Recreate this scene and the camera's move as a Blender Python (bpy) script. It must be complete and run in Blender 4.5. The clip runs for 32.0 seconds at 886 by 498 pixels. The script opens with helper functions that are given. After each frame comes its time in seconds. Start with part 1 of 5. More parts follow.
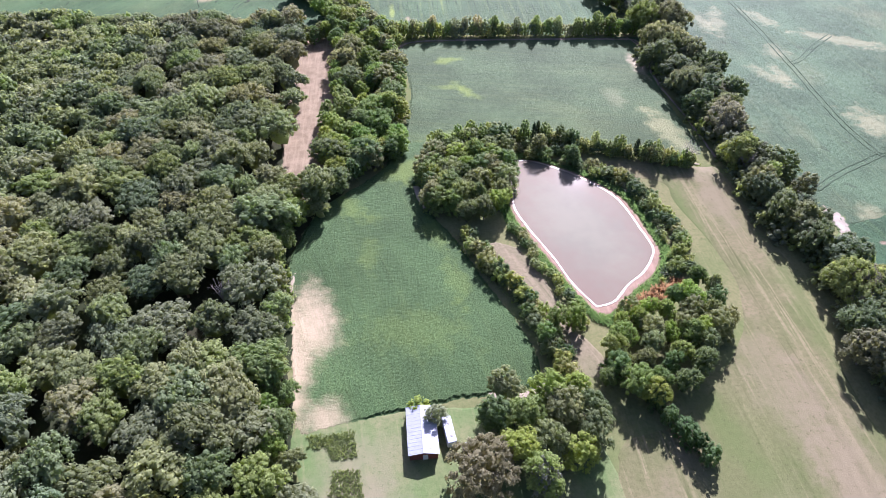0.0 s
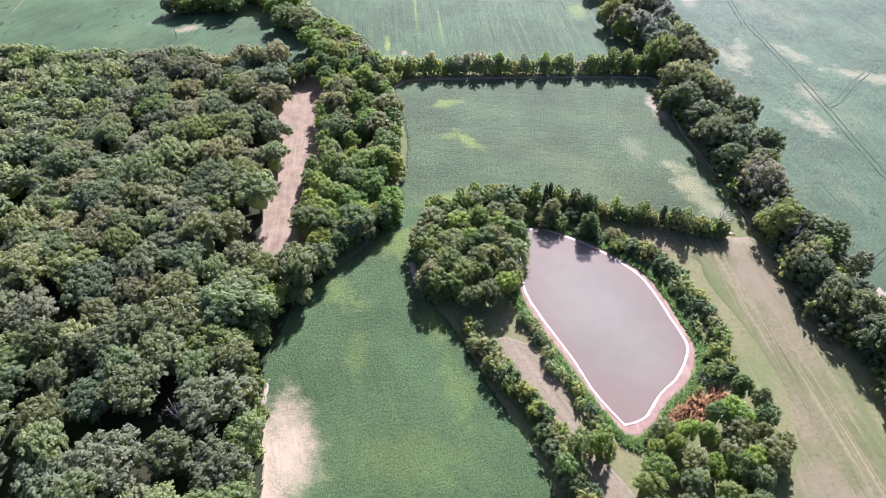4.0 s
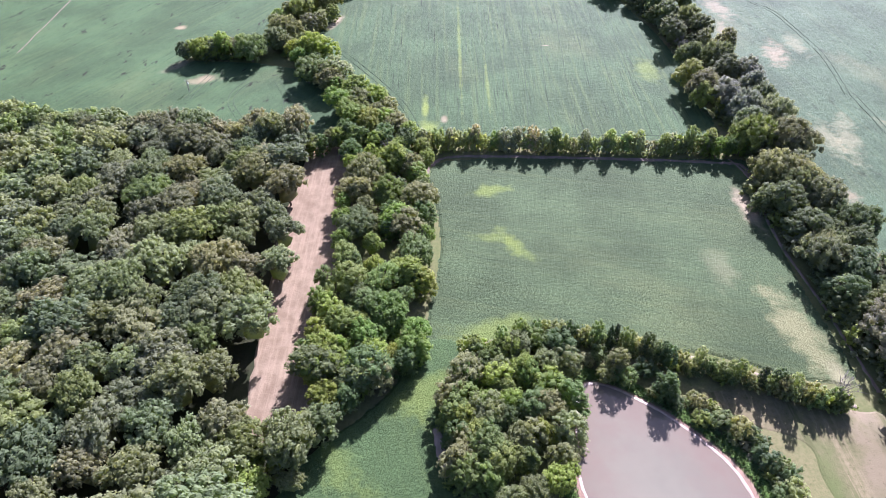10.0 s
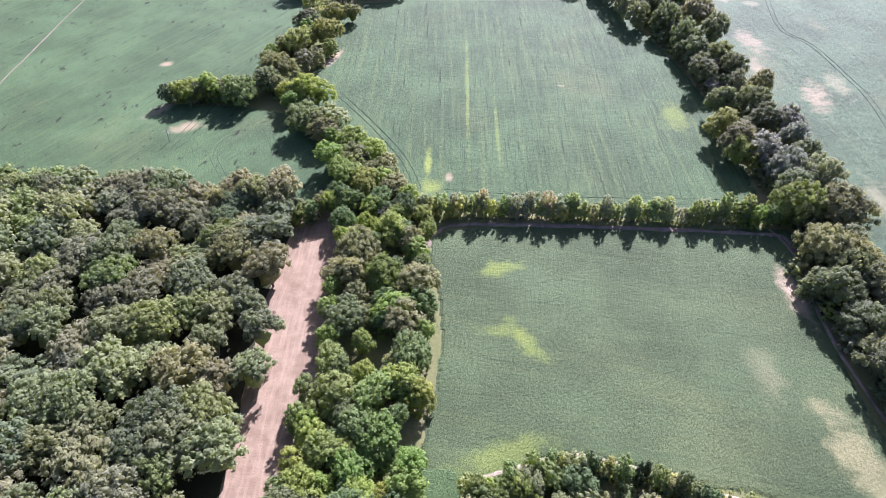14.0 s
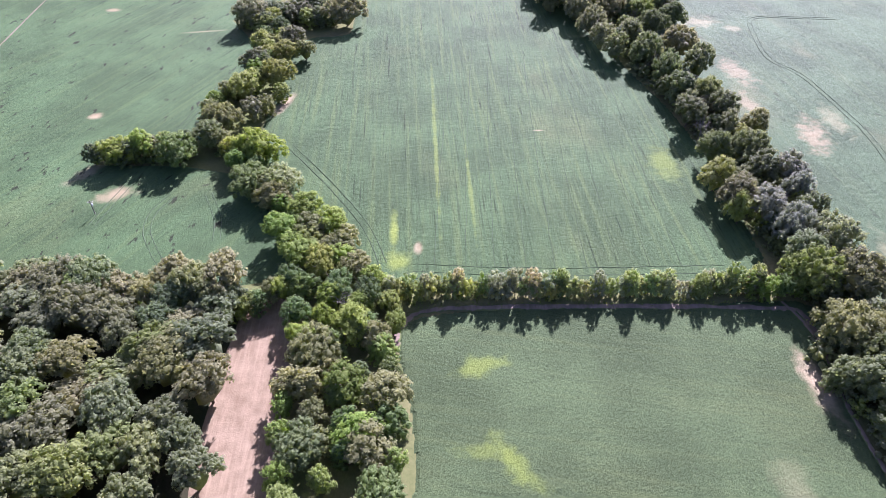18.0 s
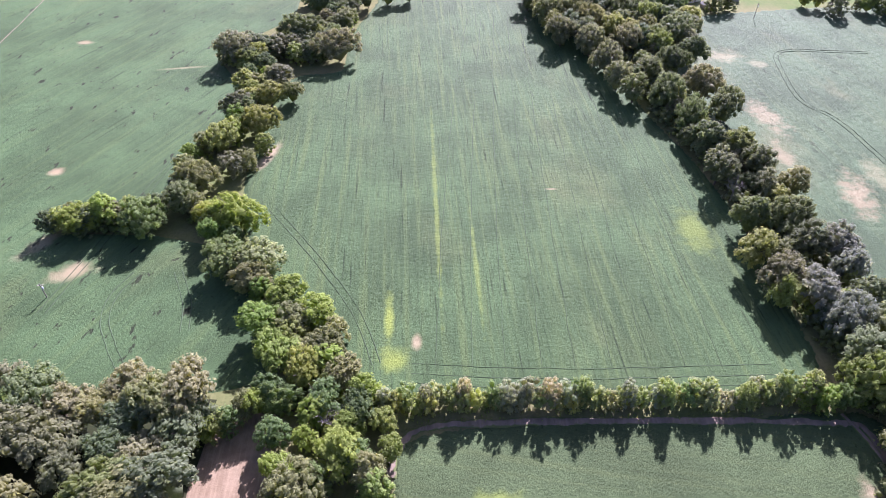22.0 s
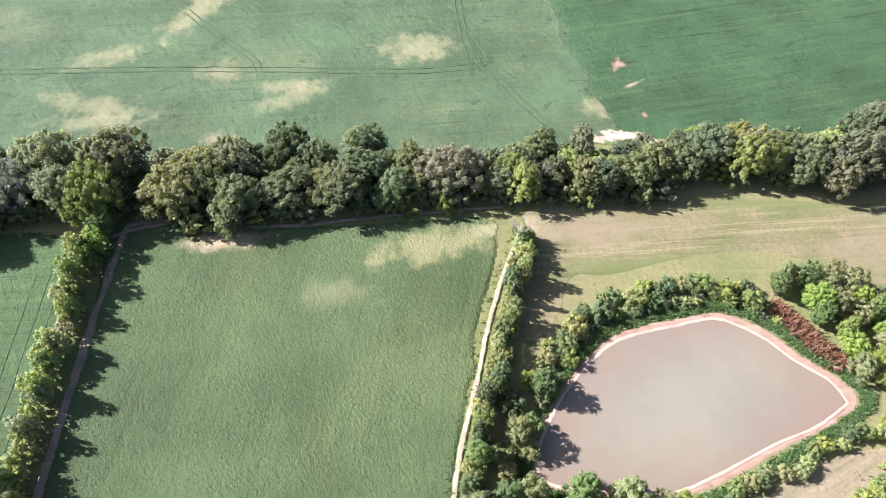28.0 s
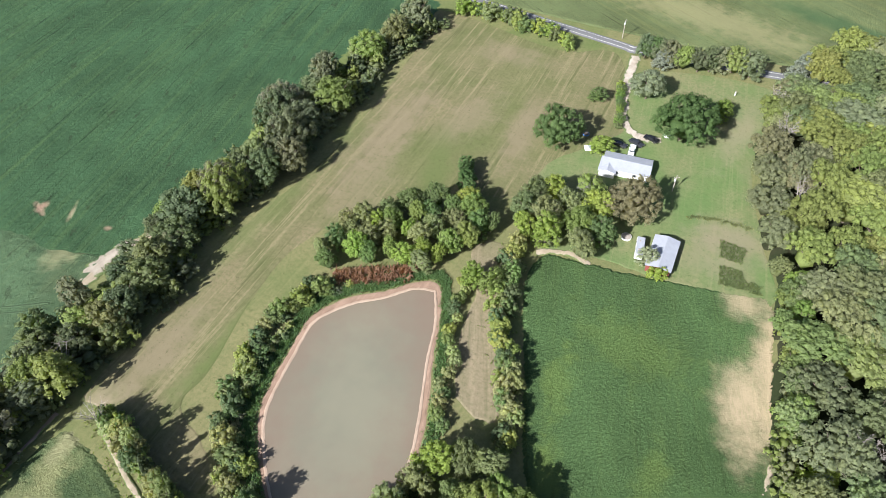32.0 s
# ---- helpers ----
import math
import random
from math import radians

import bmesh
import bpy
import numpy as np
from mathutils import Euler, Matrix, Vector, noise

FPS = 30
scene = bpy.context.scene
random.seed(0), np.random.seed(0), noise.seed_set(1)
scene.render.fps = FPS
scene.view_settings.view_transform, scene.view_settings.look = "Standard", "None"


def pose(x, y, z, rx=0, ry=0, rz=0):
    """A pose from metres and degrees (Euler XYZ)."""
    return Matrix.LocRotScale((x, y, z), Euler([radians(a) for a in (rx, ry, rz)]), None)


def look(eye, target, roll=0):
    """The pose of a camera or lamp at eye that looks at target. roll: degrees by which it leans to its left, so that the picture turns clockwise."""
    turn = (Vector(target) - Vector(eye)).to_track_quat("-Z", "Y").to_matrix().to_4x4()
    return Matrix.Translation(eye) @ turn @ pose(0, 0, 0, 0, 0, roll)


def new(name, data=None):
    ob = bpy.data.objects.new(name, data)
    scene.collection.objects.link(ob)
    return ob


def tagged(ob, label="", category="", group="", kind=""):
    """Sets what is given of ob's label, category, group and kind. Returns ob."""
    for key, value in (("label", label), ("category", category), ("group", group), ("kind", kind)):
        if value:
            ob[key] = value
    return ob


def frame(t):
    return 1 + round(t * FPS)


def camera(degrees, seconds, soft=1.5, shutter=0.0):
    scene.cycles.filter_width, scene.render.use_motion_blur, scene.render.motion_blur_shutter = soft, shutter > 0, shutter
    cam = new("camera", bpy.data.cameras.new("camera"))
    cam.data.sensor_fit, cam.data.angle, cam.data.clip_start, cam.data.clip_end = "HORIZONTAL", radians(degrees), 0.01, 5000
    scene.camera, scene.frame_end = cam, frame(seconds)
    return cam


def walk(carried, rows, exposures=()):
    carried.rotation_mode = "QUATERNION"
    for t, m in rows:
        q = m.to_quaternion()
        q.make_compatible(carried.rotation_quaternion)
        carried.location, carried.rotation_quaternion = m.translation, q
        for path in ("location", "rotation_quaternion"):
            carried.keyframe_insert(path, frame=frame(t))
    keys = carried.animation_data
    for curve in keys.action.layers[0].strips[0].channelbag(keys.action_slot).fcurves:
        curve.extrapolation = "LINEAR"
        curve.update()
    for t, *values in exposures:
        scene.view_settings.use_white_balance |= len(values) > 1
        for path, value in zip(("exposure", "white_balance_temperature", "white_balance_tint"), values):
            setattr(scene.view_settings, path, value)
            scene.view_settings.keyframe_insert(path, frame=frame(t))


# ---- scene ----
cam = camera(68.93, 32.0, soft=0.5)
PATH = [
    (0, (-2.13, -87.63, 138.27), (1.27, -13.81, 70.90), 0.66),
    (0.5, (-1.27, -82.90, 138.31), (1.87, -9.07, 70.94), 0.59),
    (1, (-0.71, -78.18, 138.40), (2.25, -4.31, 71.06), 0.48),
    (1.5, (-0.33, -73.35, 138.47), (2.54, 0.52, 71.13), 0.41),
    (2, (-0.20, -68.42, 138.58), (2.71, 5.41, 71.19), 0.45),
    (2.5, (-0.22, -63.34, 138.63), (2.78, 10.43, 71.19), 0.54),
    (3, (-0.37, -58.35, 138.69), (2.76, 15.37, 71.20), 0.61),
    (3.5, (-0.63, -53.43, 138.64), (2.69, 20.32, 71.18), 0.73),
    (5.5, (-1.28, -34.04, 137.47), (2.65, 40.08, 70.46), 1.07),
    (6, (-1.08, -29.21, 137.60), (2.67, 44.96, 70.63), 0.97),
    (6.5, (-0.90, -24.42, 137.73), (2.72, 49.76, 70.77), 0.91),
    (7, (-0.67, -19.56, 137.81), (2.43, 54.64, 70.84), 0.91),
    (7.5, (-0.35, -14.61, 137.92), (2.21, 59.55, 70.89), 0.81),
    (8, (-0.11, -9.65, 137.94), (1.70, 64.55, 70.91), 0.69),
    (8.5, (-0.00, -4.78, 137.96), (1.09, 69.43, 70.94), 0.64),
    (9, (0.00, 0.00, 138.00), (0.09, 74.24, 71.00), 0.68),
    (9.5, (0.02, 4.72, 138.07), (-0.97, 79.00, 71.12), 0.58),
    (10, (0.11, 9.43, 138.24), (-2.08, 83.64, 71.23), 0.62),
    (10.5, (0.18, 14.17, 138.65), (-3.21, 88.33, 71.65), 0.36),
    (11, (0.22, 18.98, 139.30), (-3.71, 93.03, 72.21), 0.28),
    (11.5, (0.41, 23.93, 140.03), (-3.57, 97.82, 72.77), 0.29),
    (12, (0.61, 28.86, 140.66), (-3.41, 102.67, 73.31), 0.25),
    (12.5, (0.74, 33.82, 141.02), (-3.24, 107.51, 73.54), 0.14),
    (13, (0.72, 38.65, 141.13), (-3.10, 112.38, 73.68), 0.12),
    (13.5, (0.88, 43.20, 141.06), (-2.88, 117.03, 73.71), 0.11),
    (14, (1.38, 47.58, 140.92), (-2.54, 121.48, 73.67), 0.11),
    (14.5, (2.09, 51.96, 140.68), (-2.12, 125.95, 73.54), -0.01),
    (16.5, (1.02, 70.97, 139.92), (-1.07, 145.35, 73.11), 0.08),
    (17, (0.88, 76.06, 139.66), (0.16, 150.52, 72.91), 0.10),
    (17.5, (0.77, 80.93, 139.58), (0.79, 155.39, 72.83), 0.08),
    (18, (0.59, 85.53, 139.70), (0.93, 160.04, 73.00), 0.22),
    (18.5, (0.36, 90.16, 139.96), (0.72, 164.66, 73.26), 0.25),
    (19, (0.21, 94.82, 140.22), (0.61, 169.30, 73.49), 0.22),
    (19.5, (0.09, 99.63, 140.36), (0.48, 174.08, 73.60), 0.26),
    (20, (-0.00, 104.50, 140.43), (0.44, 178.98, 73.70), 0.32),
    (20.5, (-0.21, 109.24, 140.49), (0.31, 183.76, 73.81), 0.33),
    (21, (-0.33, 114.04, 140.51), (0.25, 188.57, 73.85), 0.34),
    (21.5, (-0.44, 118.86, 140.60), (0.16, 193.43, 73.98), 0.32),
    (22, (-0.58, 123.77, 140.70), (0.06, 198.36, 74.10), 0.32),
    (22.5, (-0.62, 128.34, 140.86), (0.01, 203.00, 74.33), 0.35),
    (23, (-0.57, 132.47, 140.88), (0.07, 207.17, 74.39), 0.38),
    (23.5, (-0.59, 135.54, 140.83), (0.32, 210.29, 74.41), 0.40),
    (24, (-0.50, 137.46, 140.85), (2.30, 212.14, 74.40), 0.41),
    (24.5, (-0.47, 138.69, 140.89), (6.58, 213.00, 74.34), 0.52),
    (25.5, (-2.00, 140.90, 141.00), (26.16, 206.30, 70.78), 1.60),
    (26.5, (-3.80, 142.17, 141.01), (47.48, 182.51, 65.24), 3.22),
    (27, (-5.25, 140.89, 140.43), (52.91, 165.43, 62.87), 3.05),
    (27.5, (-6.60, 139.47, 139.79), (53.87, 148.39, 60.65), 3.14),
    (28, (-7.68, 138.12, 139.08), (51.90, 133.23, 58.92), 2.56),
    (28.5, (-8.43, 136.91, 138.33), (47.13, 119.88, 56.95), 1.71),
    (29, (-8.82, 135.89, 137.81), (40.07, 108.55, 54.97), 0.37),
    (29.5, (-8.86, 135.14, 137.64), (31.80, 99.25, 53.62), -0.36),
    (30, (-8.60, 134.62, 137.76), (23.87, 92.50, 53.07), -0.85),
    (30.5, (-8.22, 134.43, 138.04), (18.34, 89.06, 52.97), -0.82),
    (31, (-7.82, 134.25, 138.21), (18.00, 88.22, 53.27), -0.73),
    (31.5, (-7.53, 134.07, 138.35), (21.46, 82.02, 58.03), -0.76),
    (32, (-7.36, 133.76, 138.35), (25.40, 74.58, 64.70), -0.86),
]
walk(cam, [(t, look(eye, target, roll)) for t, eye, target, roll in PATH],
     exposures=[(0.0, 1.54, 5370, 35), (6.0, 1.6, 5340, 36), (14.0, 1.74, 5420, 44), (24.0, 1.81, 5680, 47), (27.0, 2.02, 6000, 38), (28.5, 1.68, 5760, 20), (29.5, 1.42, 5890, 13), (32.0, 1.2, 5870, 12)])

# ---- sky, sun ----
SUN_ELEVATION, SUN_AZIMUTH = 33.0, 16.6  # azimuth clockwise from +y
world = bpy.data.worlds.new("sky")
scene.world = world
world.use_nodes = True
wn = world.node_tree
sky = wn.nodes.new("ShaderNodeTexSky")
sky.sky_type = "NISHITA"
sky.sun_disc = False
sky.sun_elevation, sky.sun_rotation = radians(SUN_ELEVATION), radians(SUN_AZIMUTH)
sky.air_density, sky.dust_density, sky.ozone_density = 0.95, 2.6, 1.0
wn.nodes["Background"].inputs["Strength"].default_value = 0.05
wn.links.new(sky.outputs[0], wn.nodes["Background"].inputs["Color"])
sun = new("sun", bpy.data.lights.new("sun", "SUN"))
sun.data.energy, sun.data.angle, sun.data.color = 5.0, radians(0.6), (1.0, 0.95, 0.87)
sun_from = Vector((math.sin(radians(SUN_AZIMUTH)) * math.cos(radians(SUN_ELEVATION)),
                   math.cos(radians(SUN_AZIMUTH)) * math.cos(radians(SUN_ELEVATION)), math.sin(radians(SUN_ELEVATION))))
sun.matrix_world = look(sun_from * 400, (0, 0, 0))

# ---- plan, in metres ----
FIELD_A = [(27.7, 11.7), (14.4, 8.6), (-1.1, 5.7), (-24.6, 0.4), (-33.3, -0.1), (-37.1, 22.0), (-40.9, 46.1), (-40.0, 59.1), (-31.4, 81.1), (-23.9, 89.4), (-15.7, 96.5), (-10.1, 106.1), (-7.3, 117.8), (1.4, 117.9), (-2.4, 106.1), (-3.6, 97.1), (-4.0, 97.8), (-1.3, 86.8), (5.0, 75.2), (11.6, 62.2), (17.7, 47.1), (26.6, 26.9)]
FIELD_B = [(-7.5, 121.8), (-7.2, 138.3), (-5.2, 157.6), (-6.3, 177.8), (-11.3, 201.4), (-5.1, 211.3), (34.0, 215.9), (73.0, 216.5), (111.1, 215.5), (105.5, 179.1), (104.5, 151.6), (106.4, 118.7), (97.4, 114.8), (68.2, 123.2), (60.5, 123.5), (51.5, 126.8), (26.7, 130.2), (12.4, 124.4), (1.5, 120.7)]
MEADOW = [(120.3, -103.1), (66.5, -94.8), (43.3, -103.4), (30.2, -73.0), (25.6, -49.1), (36.7, -29.9), (41.6, -17.7), (46.4, -6.2), (63.3, -0.3), (87.8, 26.9), (93.2, 52.8), (86.9, 85.2), (85.8, 96.6), (73.9, 102.1), (64.7, 109.0), (74.2, 111.4), (87.9, 108.2), (103.1, 105.6), (108.2, 103.8), (110.0, 75.3), (112.0, 50.3), (108.2, -9.6), (117.4, -82.7)]
YARD = [(42.2, -23.8), (33.1, -41.8), (24.6, -58.6), (32.8, -88.3), (17.7, -100.6), (-19.3, -102.8), (-16.9, -61.2), (-24.4, -29.5), (-33.6, -2.8), (-25.4, 0.4), (-3.2, 4.2), (13.1, 4.5), (28.7, 8.9), (36.7, 2.7)]
STRIP = [(46.1, 18.1), (38.9, 14.3), (29.9, 37.2), (20.6, 57.2), (18.0, 65.2), (27.0, 64.1), (33.0, 54.7), (36.6, 40.7), (38.0, 32.8)]
BARE_A = [(-26.7, 2.5), (-33.5, 0.9), (-37.5, 21.8), (-41.2, 45.9), (-34.4, 46.5), (-25.5, 37.7), (-24.0, 23.6), (-25.2, 12.9)]
POND = [(48.3, 36.9), (54.2, 39.0), (60.1, 45.7), (66.1, 50.7), (70.8, 57.3), (72.6, 62.6), (71.1, 72.1), (69.6, 80.2), (66.7, 89.7), (61.1, 97.0), (52.4, 105.2), (40.0, 112.4), (32.9, 111.9), (30.3, 102.5), (29.4, 92.2), (29.1, 84.0), (32.1, 73.7), (38.4, 58.7), (42.7, 46.8)]
TRACK_N = [(-12.1, 200.7), (-11.0, 207.7), (-2.9, 214.3), (18.8, 215.8), (65.3, 215.9), (96.1, 215.3), (106.8, 211.5), (104.3, 180.6)]
TRACK_E = [(102.0, 217.9), (106.1, 203.9), (104.4, 173.2), (107.6, 142.3), (110.0, 112.0)]
PATH_S = [(102.2, 107.6), (90.8, 112.6), (79.7, 116.9), (68.7, 120.4), (58.7, 122.9), (48.2, 126.2), (37.6, 129.0), (27.0, 130.2), (12.5, 125.6), (1.5, 121.4)]
PATH_A = [(29.4, 19.3), (17.4, 46.9), (10.7, 61.7), (-1.3, 83.9), (-3.5, 96.8)]
PATH_A_SOUTH = [(29.7, 11.1), (21.8, 7.4), (14.4, 8.6)]
DRIVE = [(35.7, -105.0), (31.3, -76.5), (26.5, -61.3), (20.6, -55.3), (12.0, -56.3)]
ROAD = [(64.1, -112.8), (36.0, -109.7), (-21.2, -116.4)]
BED_ONE = [(-30.2, -2.4), (-19.4, -1.3), (-18.1, -8.1), (-23.8, -8.6), (-25.1, -5.6), (-29.8, -5.5)]
BED_TWO = [(-23.3, -11.4), (-17.5, -11.4), (-16.2, -18.1), (-23.4, -17.8)]
SHED = [(-6.9, 3.1), (-0.1, 3.5), (0.6, -10.1), (-5.7, -10.5)]
TRAILER = [(4.9, -7.6), (3.5, -7.8), (1.7, 1.9), (4.0, 2.4)]
CARS = [(15.1, -54.9), (19.0, -50.4), (19.1, -45.6), (23.9, -47.1)]
POLES = [(2.0, -32.8), (44.8, -116.0), (-118.3, 259.3)]
POLE_FAR = [(171.5, 470.0)]
HEDGE_E = [(125.5, -90.1), (128.0, -48.2), (125.5, -25.6), (127.1, 2.1), (126.5, 31.4), (126.6, 48.7), (120.3, 70.6), (120.5, 86.1), (121.5, 106.1), (118.2, 126.2), (117.8, 157.9), (114.1, 183.9), (112.4, 198.8), (120.3, 220.3), (116.6, 252.1), (116.7, 289.2), (110.6, 332.3), (100.5, 371.3), (91.9, 437.0), (69.8, 472.4)]
HEDGE_N = [(-13.8, 219.5), (19.0, 220.6), (50.4, 220.6), (82.1, 221.7), (98.8, 223.7)]
HEDGE_CW = [(-15.2, 219.0), (-28.2, 225.1), (-42.9, 248.1), (-61.4, 269.8), (-77.1, 295.4), (-91.3, 309.9), (-87.9, 339.1), (-81.6, 363.4), (-80.8, 397.3), (-100.2, 423.4), (-55.8, 429.7), (-52.1, 469.8), (-70.0, 493.2)]
SPUR = [(-125.2, 293.1), (-111.1, 293.2), (-96.0, 296.7)]
BELT = [(-13.0, 213.3), (-32.8, 215.4), (-46.4, 214.6), (-40.4, 191.2), (-36.2, 157.8), (-40.0, 138.2), (-41.2, 118.5), (-38.6, 107.3), (-14.7, 108.6), (-6.6, 120.3), (-10.6, 136.2), (-7.7, 159.4), (-11.6, 192.8)]
WOOD_N = [(-54.3, 217.3), (-73.9, 222.2), (-104.7, 222.2)]
WOOD_E = [(-55.3, 202.3), (-53.1, 180.4), (-52.8, 155.2), (-50.7, 137.9), (-48.6, 119.9)]
WOOD_SE = [(-29.3, 88.6), (-39.0, 73.8), (-43.5, 55.3), (-39.2, 36.8), (-38.7, 22.6), (-35.3, 8.2), (-32.7, -10.2)]
NECK_E = [(-0.2, 110.8), (15.2, 119.0), (29.8, 105.5), (27.6, 93.3), (22.9, 75.2), (6.5, 77.8), (-1.4, 92.9)]
SHRUB_S = [(98.2, 106.6), (83.6, 111.3), (69.0, 115.6), (53.1, 120.6), (40.3, 124.6), (27.0, 126.0), (13.5, 121.4), (3.5, 117.2)]
GROVE_N = [(31.5, 118.3), (24.0, 108.9), (24.4, 99.4), (21.4, 90.4), (11.9, 82.0), (4.3, 80.8), (-0.1, 89.8), (-0.7, 98.8), (1.5, 111.3), (22.6, 123.2)]
HEDGE_A = [(36.0, 11.7), (33.0, 26.6), (27.5, 40.9), (20.7, 52.9), (15.1, 62.5), (10.6, 70.2)]
BANK_W = [(43.4, 31.5), (36.1, 51.0), (32.2, 62.4), (27.4, 72.3)]
BANK_NE = [(64.1, 100.4), (56.0, 108.6), (46.4, 114.9), (34.4, 119.1)]
GROVE_S = [(82.5, 47.1), (84.1, 28.2), (75.2, 17.9), (64.5, 6.6), (49.3, 3.5), (43.4, 8.0), (47.6, 24.0), (55.0, 32.9), (72.3, 40.2)]
GROVE_HOUSE = [(41.8, 0.5), (35.2, -12.6), (26.9, -18.6), (18.5, -15.2), (12.1, -3.3), (16.2, 7.4), (29.1, 8.7), (35.1, 7.0)]
ROADSIDE = [(32.4, -106.2), (25.4, -105.1), (16.6, -105.1), (7.5, -107.5), (-0.5, -109.4), (-8.4, -111.3)]
ROADSIDE_E = [(112.2, -103.6), (100.2, -106.9), (83.4, -104.6), (69.5, -101.3), (61.8, -100.3)]
ROADSIDE_W = [(-20.9, -111.0), (-25.4, -121.9)]
WOOD_YARD = [(-17.7, -78.5), (-23.1, -51.3), (-27.4, -25.4)]
REEDS = [(75.9, 47.0), (69.4, 42.7), (62.7, 38.5), (56.4, 35.4)]
LINE_W = [(-211.5, 291.3), (-218.7, 388.6)]
EDGE_E = [(212.7, 78.8), (175.0, 75.8), (141.1, 73.0)]
PATCH_E = [(183.5, 134.3), (158.7, 175.1), (154.1, 234.5), (170.4, 200.3), (151.7, 76.4), (151.6, 310.8), (179.5, 238.4), (212.4, 209.0), (146.8, 234.9), (179.3, 200.3), (139.6, 196.3), (183.9, 133.7)]
PATCH_B = [(97.8, 130.2), (82.3, 158.2), (100.2, 187.8), (12.1, 194.3), (18.2, 165.3), (11.1, 129.1), (95.8, 137.0)]
PATCH_C = [(-15.1, 250.4), (-13.2, 235.1), (-1.8, 310.4), (11.3, 272.4), (85.7, 290.5)]
TRAM_ONE = [(171.3, 271.6), (172.2, 226.5), (171.6, 180.0), (170.3, 142.2), (172.4, 117.2), (177.0, 112.0), (195.0, 117.7), (212.8, 118.7)]
TRAM_TWO = [(175.4, 113.1), (166.3, 108.1), (152.1, 100.3), (138.8, 91.3)]
TRAM_THREE = [(171.7, 187.5), (179.4, 192.2), (192.3, 205.7), (206.0, 218.0)]
WHITE_E = [(134.9, 81.4), (137.2, 70.2), (133.8, 62.1), (134.3, 47.7)]
ES_BARE = [(173.4, 65.3), (162.8, 62.7), (147.4, 62.5), (173.4, 66.3), (146.7, 62.5)]
PIPE = [(38.1, 47.8)]
T_HEDGE_FAR_ONE = [(66.0, 460.2, 10.8), (76.2, 449.8, 8.9), (92.9, 465.4, 9.3), (107.5, 453.0, 9.1), (117.3, 434.8, 10.6), (126.5, 471.3, 7.8), (60.5, 434.7, 8.4), (72.9, 423.5, 8.2), (77.5, 406.9, 7.9), (91.0, 426.6, 8.4), (104.3, 421.5, 6.7), (119.0, 413.2, 7.5), (79.5, 388.8, 6.8), (84.1, 377.6, 6.6), (93.2, 391.5, 6.9), (106.8, 402.8, 8.0), (96.5, 372.4, 8.8), (114.2, 379.7, 9.1), (101.8, 354.0, 8.4), (117.5, 361.0, 8.7)]
T_HEDGE_FAR_TWO = [(104.0, 336.2, 7.3), (112.0, 331.0, 8.0), (101.2, 317.3, 7.5), (114.7, 318.8, 7.7), (113.7, 306.8, 5.6), (124.5, 307.8, 6.4), (103.3, 289.3, 6.8), (115.9, 289.6, 7.9), (98.3, 272.6, 6.9), (115.7, 276.9, 7.3), (101.6, 260.7, 7.4), (122.9, 254.2, 6.4), (100.9, 254.3, 5.2), (112.6, 232.9, 7.6), (122.6, 235.6, 9.5), (124.0, 219.0, 9.8), (110.4, 222.2, 8.6), (112.0, 201.1, 9.1), (119.2, 196.6, 8.1), (109.1, 183.6, 7.6), (122.7, 186.6, 7.9), (111.8, 170.0, 7.4), (111.6, 157.2, 8.0)]
T_HEDGE_SILVER = [(125.8, 274.4, 6.8), (123.1, 265.3, 6.1), (110.8, 254.2, 7.1), (113.9, 243.7, 7.8)]
T_HEDGE_MID = [(123.4, 220.2, 8.6), (119.8, 204.4, 6.6), (116.7, 191.4, 8.0), (121.2, 184.5, 7.3), (109.1, 181.5, 6.2), (127.2, 174.1, 8.1), (110.9, 171.2, 6.1), (123.5, 164.4, 6.4), (112.8, 162.2, 6.1), (118.5, 151.5, 7.0), (130.0, 150.2, 6.5), (112.4, 142.1, 6.1), (120.8, 138.9, 6.3), (118.4, 110.2, 5.5), (120.6, 92.0, 4.9), (115.6, 83.2, 5.6), (117.2, 74.0, 6.5), (130.1, 86.9, 4.2), (119.4, 59.4, 5.9), (125.5, 49.5, 7.0), (121.9, 35.9, 8.9), (118.5, 24.8, 6.4), (125.6, 14.9, 5.7), (121.0, 7.7, 9.5), (113.8, 15.0, 6.5)]
T_HEDGE_NEAR = [(123.8, -84.8, 7.3), (125.1, -68.8, 7.0), (128.2, -52.7, 6.8), (134.4, -31.3, 6.9), (118.9, -20.0, 7.7), (127.9, -18.7, 6.2), (132.4, -2.3, 9.0), (121.0, -2.7, 6.8), (116.4, 12.5, 7.4), (123.1, 18.6, 6.5), (124.0, 33.3, 8.9), (122.5, 27.6, 6.3), (130.1, 39.9, 5.4), (122.3, 48.0, 6.9), (116.1, 59.5, 5.8), (120.9, 67.4, 6.6), (115.3, 73.1, 5.6), (114.8, 83.6, 5.5), (115.8, 88.2, 5.5), (122.6, 91.5, 4.8), (129.8, 99.3, 4.9), (119.9, 109.7, 7.0), (114.4, 106.5, 6.2)]
T_DEAD = [(116.1, 102.4, 5.5), (97.9, 109.3, 4.3), (103.8, 307.5, 4.9), (-26.5, 212.5, 4.9)]
T_HEDGE_GREY = [(116.8, 126.4, 9.2), (123.5, 35.1, 8.1), (133.3, -6.3, 8.1)]
